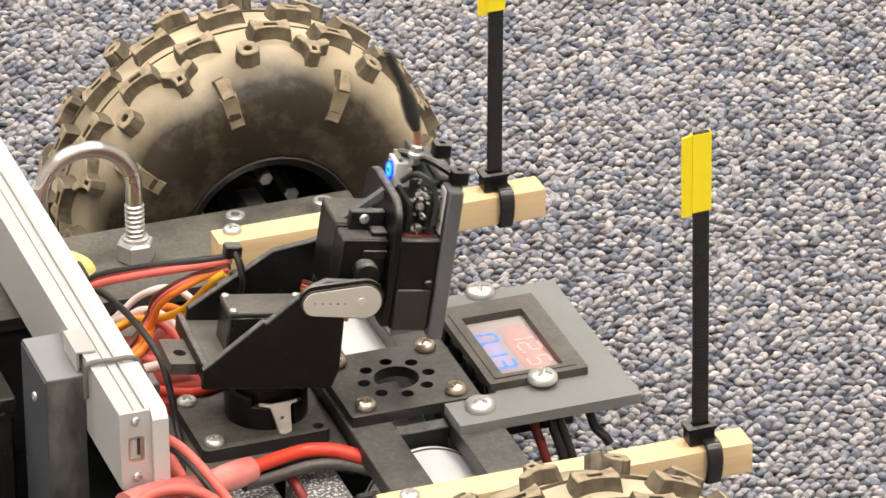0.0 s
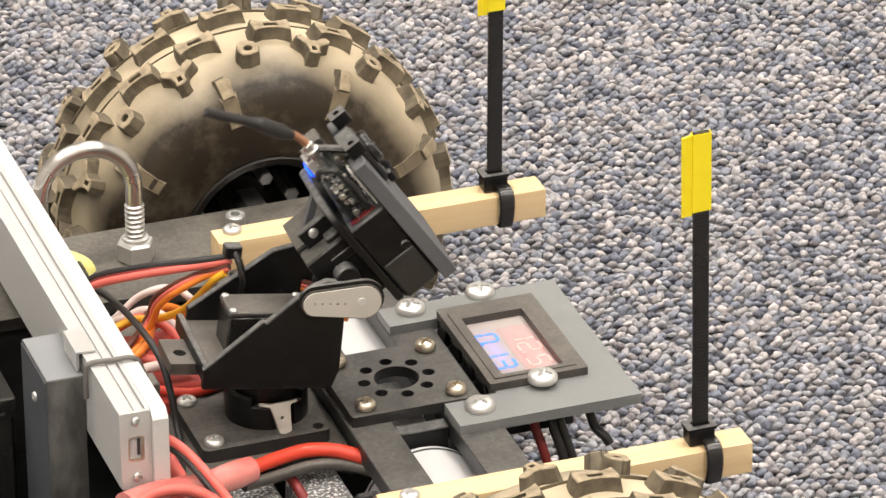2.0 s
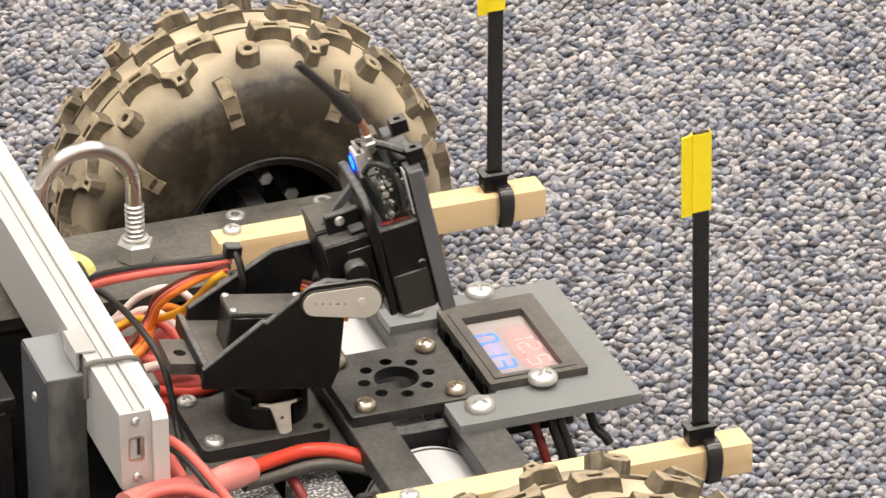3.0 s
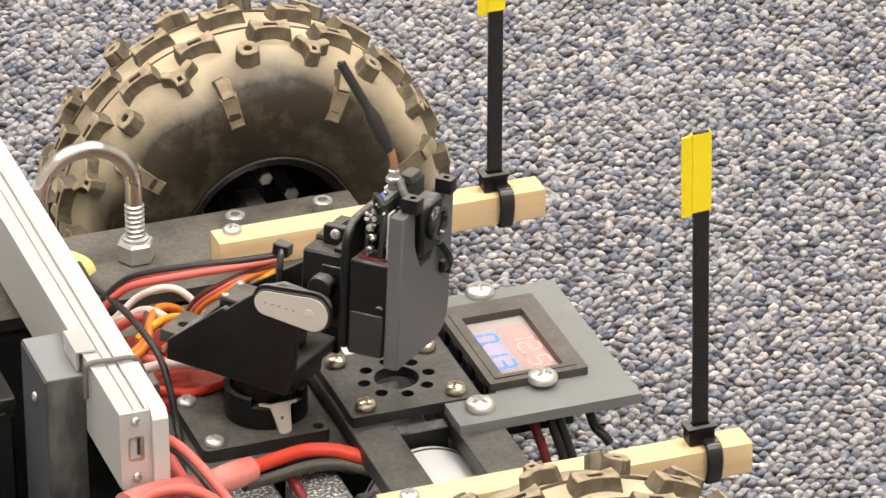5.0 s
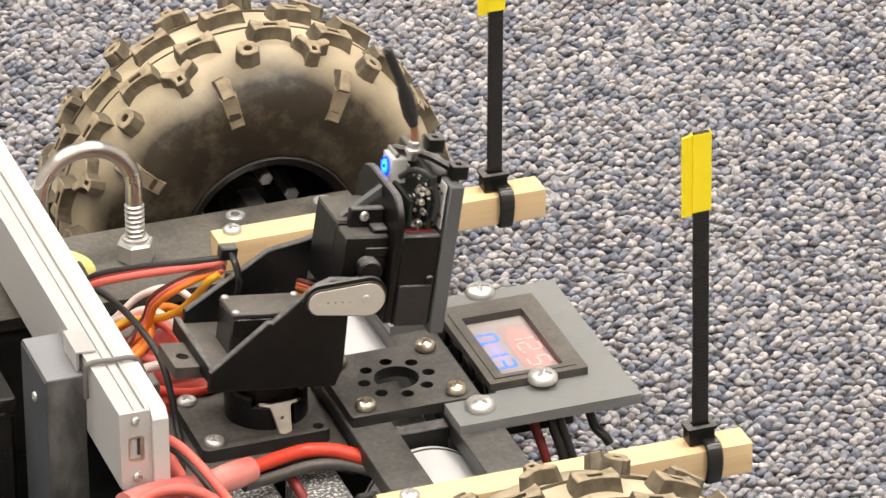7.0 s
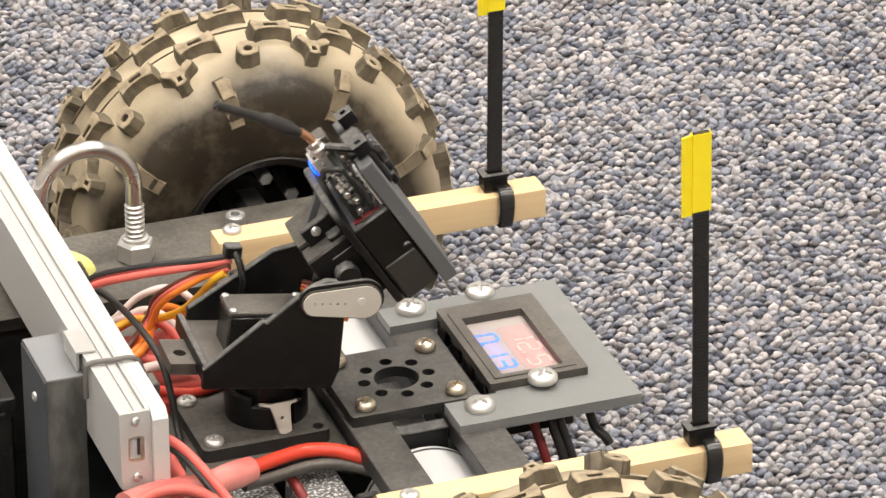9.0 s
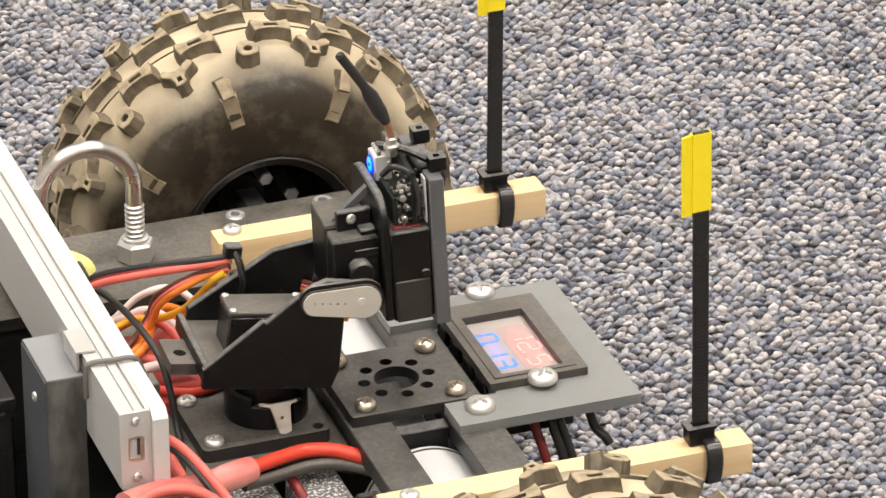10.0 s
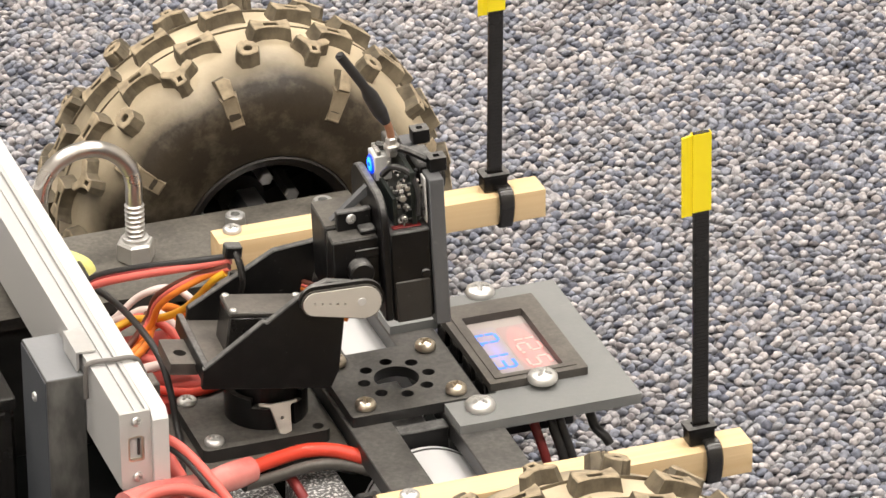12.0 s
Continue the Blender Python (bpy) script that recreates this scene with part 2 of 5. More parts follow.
def haze_material(name, base, glow, power):
    """A glowing pane painting the haze round lit digits: brightest in its middle, fading out to its rim."""
    m = mat(name, base, 0.2)
    t = m.node_tree
    b = t.nodes["Principled BSDF"]
    co = t.nodes.new("ShaderNodeTexCoord")
    mp = t.nodes.new("ShaderNodeMapping")
    mp.inputs["Location"].default_value = (-1.0, -1.0, 0)
    mp.inputs["Scale"].default_value = (2.0, 2.0, 0)
    t.links.new(co.outputs["Generated"], mp.inputs["Vector"])
    gr = t.nodes.new("ShaderNodeTexGradient")
    gr.gradient_type = "SPHERICAL"
    t.links.new(mp.outputs[0], gr.inputs["Vector"])
    k = t.nodes.new("ShaderNodeMath")
    k.operation = "MULTIPLY"
    k.inputs[1].default_value = power
    t.links.new(gr.outputs["Fac"], k.inputs[0])
    b.inputs["Emission Color"].default_value = rgba(glow)
    t.links.new(k.outputs[0], b.inputs["Emission Strength"])
    return m


REDHAZE = haze_material("red_digit_haze", (0.40, 0.29, 0.28), (1.0, 0.05, 0.05), 0.95)
BLUEHAZE = haze_material("blue_digit_haze", (0.36, 0.32, 0.33), (0.14, 0.14, 1.0), 0.45)
RING = mat("blue_status_light", (0.05, 0.2, 0.8), 0.4, emit=(0.0, 0.10, 1.0), power=7.0)
RINGCORE = mat("pale_blue_light_core", (0.4, 0.7, 0.9), 0.4, emit=(0.05, 0.6, 1.0), power=1.6)
WALL = mat("painted_wall", (0.62, 0.60, 0.56), 0.8, second=(0.58, 0.56, 0.52), scale=3, amount=0.5)
CEILING = mat("white_ceiling_board", (0.74, 0.73, 0.70), 0.9, second=(0.66, 0.65, 0.62), scale=8, amount=0.4)
BASE = mat("carpet_backing", (0.125, 0.125, 0.135), 0.95, second=(0.22, 0.22, 0.23), scale=260, amount=0.7)
DIFFUSER = mat("lit_panel_diffuser", (0.9, 0.9, 0.88), 0.5, emit=(1.0, 0.93, 0.82), power=6.0)


# ---- shapes, in millimetres ----
def box(bm, x0, x1, y0, y1, z0, z1, bevel=0.4, seg=1, m=None):
    r = bmesh.ops.create_cube(bm, size=1.0)
    vs = r["verts"]
    for v in vs:
        v.co = Vector(((x0 + x1) / 2 + v.co.x * (x1 - x0), (y0 + y1) / 2 + v.co.y * (y1 - y0), (z0 + z1) / 2 + v.co.z * (z1 - z0)))
    if bevel:
        es = list({e for v in vs for e in v.link_edges})
        r2 = bmesh.ops.bevel(bm, geom=es, offset=bevel, segments=seg, profile=0.7, affect="EDGES")
        vs = list({v for v in r2["verts"]} | {v for v in vs if v.is_valid})
    if m:
        bmesh.ops.transform(bm, matrix=m, verts=vs)
    return vs


AXIS = {"z": Matrix.Identity(3), "y": Matrix(((1, 0, 0), (0, 0, 1), (0, 1, 0))), "x": Matrix(((0, 0, 1), (1, 0, 0), (0, 1, 0)))}


def lathe(bm, prof, c=(0, 0, 0), axis="z", seg=28, close=False):
    """Turn (radius, height) pairs about an axis through c."""
    A = AXIS[axis]
    rings = []
    for r, h in prof:
        if r < 1e-6:
            rings.append([bm.verts.new(A @ Vector((0, 0, h)) + Vector(c))])
        else:
            rings.append([bm.verts.new(A @ Vector((r * math.cos(2 * math.pi * k / seg), r * math.sin(2 * math.pi * k / seg), h)) + Vector(c)) for k in range(seg)])
    pairs = list(zip(rings, rings[1:])) + ([(rings[-1], rings[0])] if close else [])
    for a, b in pairs:
        for k in range(seg):
            q = [a[k % len(a)], a[(k + 1) % len(a)], b[(k + 1) % len(b)], b[k % len(b)]]
            q = list(dict.fromkeys(q))
            if len(q) > 2:
                bm.faces.new(q)


def cyl(bm, c, axis, r, h0, h1, bevel=0.3, seg=24):
    e = min(bevel, r * 0.4, abs(h1 - h0) * 0.4)
    lathe(bm, [(0, h0), (r - e, h0), (r, h0 + e), (r, h1 - e), (r - e, h1), (0, h1)], c, axis, seg)


def prism(bm, outline, axis, d0, d1, holes=(), bevel=0.0):
    """A sheet cut to an outline, with holes, between two depths along an axis."""
    def place(p, d):
        if axis == "z":
            return Vector((p[0], p[1], d))
        if axis == "y":
            return Vector((p[0], d, p[1]))
        return Vector((d, p[0], p[1]))
    before = set(bm.faces)
    edges = []
    for loop in (outline, *holes):
        vs = [bm.verts.new(place(p, d0)) for p in loop]
        edges += [bm.edges.new((vs[i], vs[(i + 1) % len(vs)])) for i in range(len(vs))]
    if holes:
        bmesh.ops.triangle_fill(bm, use_beauty=True, use_dissolve=False, edges=edges)
    else:
        bm.faces.new([e.verts[0] for e in edges])
    faces = [f for f in bm.faces if f not in before]
    r = bmesh.ops.extrude_face_region(bm, geom=faces)
    shift = place((0, 0), d1) - place((0, 0), d0)
    bmesh.ops.translate(bm, vec=shift, verts=[g for g in r["geom"] if isinstance(g, bmesh.types.BMVert)])
    if bevel:
        es = [e for e in bm.edges if e.is_valid and len(e.link_faces) == 2 and any(f not in before for f in e.link_faces) and e.calc_face_angle(0) > 0.9]
        bmesh.ops.bevel(bm, geom=es, offset=bevel, segments=1, affect="EDGES", clamp_overlap=True)


def ring_pts(c, r, n=16):
    return [(c[0] + r * math.cos(2 * math.pi * k / n), c[1] + r * math.sin(2 * math.pi * k / n)) for k in range(n)]


def rounded(x0, x1, y0, y1, rs, n=5):
    """A rectangle with its own radius at each corner: (x0,y0), (x1,y0), (x1,y1), (x0,y1)."""
    out = []
    for (cx, cy, a0), r in zip(((x0, y0, 180), (x1, y0, 270), (x1, y1, 0), (x0, y1, 90)), rs):
        sx, sy = (1 if cx == x0 else -1), (1 if cy == y0 else -1)
        if r <= 0:
            out.append((cx, cy))
            continue
        for k in range(n + 1):
            a = radians(a0 + 90 * k / n)
            out.append((cx + sx * r + r * math.cos(a), cy + sy * r + r * math.sin(a)))
    return out


def smooth_path(pts, n=8):
    P = [Vector(p) for p in pts]
    P = [2 * P[0] - P[1]] + P + [2 * P[-1] - P[-2]]
    out = []
    for i in range(1, len(P) - 2):
        for k in range(n):
            t = k / n
            a, b, c, d = P[i - 1:i + 3]
            out.append(0.5 * (2 * b + (c - a) * t + (2 * a - 5 * b + 4 * c - d) * t * t + (3 * b - a - 3 * c + d) * t ** 3))
    out.append(P[-2])
    return out


def tube(bm, pts, r, seg=10, n=8, radii=None):
    """A round wire along a smooth path."""
    path = smooth_path(pts, n)
    up = Vector((0.31, 0.17, 0.93))
    rings = []
    for i, p in enumerate(path):
        d = (path[min(i + 1, len(path) - 1)] - path[max(i - 1, 0)]).normalized()
        s = d.cross(up).normalized()
        u = s.cross(d)
        up = u
        rr = r if radii is None else radii(i / (len(path) - 1))
        rings.append([bm.verts.new(p + rr * (math.cos(2 * math.pi * k / seg) * s + math.sin(2 * math.pi * k / seg) * u)) for k in range(seg)])
    for a, b in zip(rings, rings[1:]):
        for k in range(seg):
            bm.faces.new((a[k], a[(k + 1) % seg], b[(k + 1) % seg], b[k]))
    bm.faces.new(rings[0][::-1])
    bm.faces.new(rings[-1])


def mesh_from(name, bm, material, smooth=False):
    bmesh.ops.recalc_face_normals(bm, faces=bm.faces[:])
    bmesh.ops.scale(bm, vec=(MM, MM, MM), verts=bm.verts[:])
    me = bpy.data.meshes.new(name)
    bm.to_mesh(me)
    bm.free()
    me.materials.append(material)
    if smooth:
        for p in me.polygons:
            p.use_smooth = True
        me.set_sharp_from_angle(angle=radians(38))
    return me


def part(name, bm, material, parent, label="", smooth=True):
    ob = new(name, mesh_from(name, bm, material, smooth))
    ob.parent = parent
    if label:
        tagged(ob, label)
    return ob


def thing(name, label, category, group="", at=None):
    e = new(name)
    e.empty_display_size = 0.01
    if at is not None:
        e.matrix_basis = at
    return tagged(e, label, category, group)


def B():
    return bmesh.new()


def one(name, fn, material, parent, *a, label="", smooth=True, **k):
    bm = B()
    fn(bm, *a, **k)
    return part(name, bm, material, parent, label, smooth)


# ---- screws, one mesh a kind ----
def screw_mesh(name, r, h, material, cross=True):
    """A pan head with a cross recess pressed into its dome."""
    bm = B()
    n = 22
    grid = {}
    for i in range(n + 1):
        for j in range(n + 1):
            u, v = 2 * i / n - 1, 2 * j / n - 1
            x, y = u * math.sqrt(1 - v * v / 2), v * math.sqrt(1 - u * u / 2)
            d = math.hypot(x, y)
            z = h * (0.35 + 0.65 * math.sqrt(max(0, 1 - d ** 2.6)))
            if d > 0.995:
                z = h * 0.3
            if cross and d < 0.62 and min(abs(u + 0.25 * v), abs(v - 0.25 * u)) < 0.11:
                z -= h * 0.55 * (1 - 0.55 * d)
            grid[i, j] = bm.verts.new((x * r, y * r, z))
    for i in range(n):
        for j in range(n):
            bm.faces.new((grid[i, j], grid[i + 1, j], grid[i + 1, j + 1], grid[i, j + 1]))
    lathe(bm, [(r, h * 0.3), (r * 0.97, 0), (0, 0)], seg=32)
    return mesh_from(name, bm, material, True)


SCREW_BIG = screw_mesh("screw_big", 4.45, 2.9, STEEL)
SCREW_NICKEL = screw_mesh("screw_nickel", 3.1, 2.6, NICKEL)
SCREW_SMALL = screw_mesh("screw_small", 2.9, 1.9, STEEL)
SCREW_TINY = screw_mesh("screw_tiny", 1.5, 1.0, STEEL)


def screw(mesh, parent, m, name="screw"):
    ob = new(name, mesh)
    ob.parent = parent
    ob.matrix_basis = m
    return ob


def at_mm(x, y, z, rx=0, ry=0, rz=0):
    return pose(x * MM, y * MM, z * MM, rx, ry, rz)


def socket_bolt(parent, x, y, z):
    bm = B()
    lathe(bm, [(0, 0), (2.9, 0), (3.1, 0.3), (3.1, 4.2), (2.7, 4.6), (1.5, 4.6), (1.5, 2.4), (0, 2.4)], (x, y, z), seg=24)
    return part("socket_bolt", bm, SOCKET, parent)

# ---- the room ----
def room():
    x0, x1, y0, y1 = -2.6, 2.6, -3.0, 3.4
    bm = B()
    box(bm, x0 * 1000, x1 * 1000, y0 * 1000, y1 * 1000, FLOOR * 1000 - 60, FLOOR * 1000, 0)
    tagged(part("floor", bm, BASE, None, smooth=False), "flecked grey-blue office carpet floor", "floor", kind="structure")
    for name, a in (("wall_north", (x0 - .1, x1 + .1, y1, y1 + .1)), ("wall_south", (x0 - .1, x1 + .1, y0 - .1, y0)),
                    ("wall_east", (x1, x1 + .1, y0, y1)), ("wall_west", (x0 - .1, x0, y0, y1))):
        bm = B()
        box(bm, *[v * 1000 for v in a], FLOOR * 1000, CEIL * 1000, 0)
        tagged(part(name, bm, WALL, None, smooth=False), "plain off-white painted office wall", "wall", kind="structure")
    bm = B()
    box(bm, (x0 - .1) * 1000, (x1 + .1) * 1000, (y0 - .1) * 1000, (y1 + .1) * 1000, CEIL * 1000, CEIL * 1000 + 80, 0)
    tagged(part("ceiling", bm, CEILING, None, smooth=False), "white suspended office ceiling", "ceiling", kind="structure")
    for x, y in PANELS:
        lamp = thing("ceiling_light", "flat white office ceiling light panel, lit", "light", "ceiling lights", pose(x, y, CEIL - 0.03))
        one("frame", prism, WHITE, lamp, rounded(-620, 620, -320, 320, (2, 2, 2, 2)), "z", 0, 29, holes=[rounded(-595, 595, -295, 295, (2, 2, 2, 2))], smooth=False)
        one("diffuser", box, DIFFUSER, lamp, -594, 594, -294, 294, 8, 12, 0, smooth=False)
        data = bpy.data.lights.new("panel_glow", "AREA")
        data.shape, data.size, data.size_y, data.energy, data.color = "RECTANGLE", 1.18, 0.58, PANEL_WATTS, (1.0, 0.932, 0.876)
        glow = new("panel_glow", data)
        glow.matrix_basis = pose(x, y, CEIL - 0.035)


def carpet():
    """Rows of yarn loops, each a bent bead leaning its own way."""
    rng = np.random.default_rng(7)
    nu, nv = 7, 4
    ang = np.linspace(0, 2 * np.pi, nu, endpoint=False)
    lat = np.array([-0.75, -0.1, 0.5, 1.0])
    unit = np.array([[math.cos(a) * math.cos(l), math.sin(a) * math.cos(l), math.sin(l)] for l in lat for a in ang] + [[0, 0, 1.0]])
    faces = [(j * nu + k, j * nu + (k + 1) % nu, (j + 1) * nu + (k + 1) % nu, (j + 1) * nu + k) for j in range(nv - 1) for k in range(nu)]
    tops = [((nv - 1) * nu + k, (nv - 1) * nu + (k + 1) % nu, nv * nu) for k in range(nu)]
    turn = radians(-19)
    R = np.array([[math.cos(turn), -math.sin(turn)], [math.sin(turn), math.cos(turn)]])
    us, vs_ = np.arange(-190, 330, 3.6), np.arange(-110, 560, 3.5)
    U, V = np.meshgrid(us, vs_)
    U = U + (np.arange(len(vs_))[:, None] % 2) * 1.95
    U, V = U.ravel(), V.ravel()
    U = U + rng.normal(0, 0.40, U.size)
    V = V + rng.normal(0, 0.30, V.size)
    xy = np.stack([U, V], 1) @ R.T
    n = len(xy)
    sx, sy, sz = rng.uniform(1.75, 2.4, n), rng.uniform(1.45, 1.85, n), rng.uniform(1.6, 2.1, n)
    rot = rng.normal(-0.15, 0.27, n)
    lean = np.stack([rng.normal(0.0, 0.25, n), rng.normal(-0.5, 0.28, n)], 1)
    lens = unit.copy()
    lens[:, 1] *= 1 - 0.55 * unit[:, 0] ** 2
    lens[:, 2] *= 1 - 0.4 * unit[:, 0] ** 2
    P = lens[None] * np.stack([sx, sy, sz], 1)[:, None]
    tip = rng.normal(-0.1, 0.3, n)[:, None]
    P[..., 2] += tip * P[..., 1]
    P[..., 0] += lean[:, :1] * P[..., 2] * 0.8
    P[..., 1] += lean[:, 1:] * P[..., 2] * 0.8
    P += rng.normal(0, 0.17, P.shape)
    c, s = np.cos(rot)[:, None], np.sin(rot)[:, None]
    X = c * P[..., 0] - s * P[..., 1] + xy[:, :1]
    Y = s * P[..., 0] + c * P[..., 1] + xy[:, 1:]
    Z = P[..., 2] + FLOOR * 1000 + 0.9 + rng.uniform(-0.6, 0.6, n)[:, None]
    co = np.stack([X, Y, Z], -1).reshape(-1, 3) * MM
    k = unit.shape[0]
    F = np.array(faces)
    T = np.array(tops)
    base = (np.arange(n) * k)[:, None, None]
    quads, tris = (F[None] + base).reshape(-1, 4), (T[None] + base).reshape(-1, 3)
    me = bpy.data.meshes.new("carpet_loops")
    me.vertices.add(len(co))
    me.vertices.foreach_set("co", co.ravel())
    loops = np.concatenate([quads.ravel(), tris.ravel()])
    me.loops.add(len(loops))
    me.loops.foreach_set("vertex_index", loops)
    me.polygons.add(len(quads) + len(tris))
    me.polygons.foreach_set("loop_start", np.concatenate([np.arange(len(quads)) * 4, len(quads) * 4 + np.arange(len(tris)) * 3]))
    me.polygons.foreach_set("use_smooth", np.ones(len(quads) + len(tris), dtype=bool))
    me.update(calc_edges=True)
    me.materials.append(CARPET)
    tagged(new("carpet", me), "loop-pile office carpet flecked beige, grey and navy", "carpet", kind="stuff")


# ---- the wheels ----
WX, WZ, WR = 4.0, -22.0, 61.5


def tyre_profile():
    """(radius, height) round the tyre's cross-section, from the inner bead over the tread to the outer bead."""
    return [(27.8, -19), (28.3, -24.6), (28.9, -26.6), (30.2, -27.1), (32, -27.4), (35, -28.0), (41, -29.7), (47, -30), (52, -28.5), (56, -24.5), (59, -18), (60.8, -10), (61.5, 0),
            (60.8, 10), (59, 18), (56, 24.5), (52, 28.5), (47, 30), (41, 29.7), (35, 28.0), (32, 27.4), (30.2, 27.1), (28.9, 26.6), (28.3, 24.6), (27.8, 19)]


def block_mesh(kind):
    """Tread blocks: a waisted block with a dimple, a forked one, and a narrow side bar. Local z is outwards, x along the tread."""
    bm = B()
    if kind == "waisted":
        out = [(-7.2, -4.6), (-5.2, -3.4), (-2.4, -2.5), (2.4, -2.5), (5.2, -3.4), (7.2, -4.6), (7.9, -0.4), (7.5, 3.8), (4.8, 2.8), (2.2, 2.3), (-2.2, 2.3), (-4.8, 2.8), (-7.5, 3.8), (-7.9, -0.4)]
        hole = [(-2.9, -1.3), (2.9, -1.3), (2.6, 1.0), (-2.6, 1.0)]
    elif kind == "forked":
        out = [(-3.0, -5.6), (-0.6, -6.0), (1.8, -5.2), (1.6, -2.6), (2.8, -0.6), (6.6, 1.6), (7.2, 3.2), (5.6, 5.0), (3.6, 4.2), (1.4, 2.6), (-0.8, 2.4), (-2.8, 3.6), (-4.8, 5.4), (-6.6, 4.2), (-6.6, 2.6), (-3.6, -0.4), (-2.8, -3.0)]
        hole = [(-1.6, -4.0), (0.4, -4.0), (0.3, -1.4), (-1.4, -1.4)]
    elif kind == "square":
        out = [(-3.4, -4.2), (-0.4, -4.8), (3.0, -4.2), (4.4, -1.0), (3.6, 2.2), (0.8, 4.2), (0.2, 3.4), (-0.8, 4.4), (-3.4, 2.8), (-4.6, -0.8)]
        hole = ring_pts((-0.1, -0.8), 1.7, 8)
    elif kind == "paddle":
        out = [(-2.6, -6.6), (2.6, -6.6), (3.1, 6.2), (-3.1, 6.2)]
        hole = [(-1.9, -5.6), (1.9, -5.6), (2.3, 5.4), (-2.3, 5.4)]
    else:
        out = [(-2.4, -4.4), (2.4, -4.4), (3.0, 3.0), (1.0, 5.0), (-2.8, 4.6)]
        hole = None
    prism(bm, out, "z", -2.5, 4.4, holes=[hole] if hole else ())
    if hole:
        prism(bm, [(p[0] * 1.02, p[1] * 1.02) for p in hole], "z", -2, 4.0 if kind == "paddle" else 2.2)
    for v in bm.verts:
        v.co.x *= 0.86
        v.co.y *= 0.88
        if v.co.z < -2.2:
            v.co.x *= 1.1
            v.co.y *= 1.14
    top = max(v.co.z for v in bm.verts)
    for v in bm.verts:
        if v.co.z > top - 0.1:
            v.co.x *= 0.92
            v.co.y *= 0.92
    edges = [e for e in bm.edges if all(v.co.z > top - 0.1 for v in e.verts) and len(e.link_faces) == 2 and e.calc_face_angle(0) > 0.7]
    bmesh.ops.bevel(bm, geom=edges, offset=0.3, segments=1, affect="EDGES", clamp_overlap=True)
    me = mesh_from("tread_block_" + kind, bm, LUG if kind == "paddle" else SIDERUB)
    me.materials.append(LUG if kind == "paddle" else DUSTY)
    for f in me.polygons:
        f.material_index = 1 if f.normal.z > 0.6 else 0
    return me


BLOCKS = {k: block_mesh(k) for k in ("waisted", "forked", "square", "bar", "paddle")}


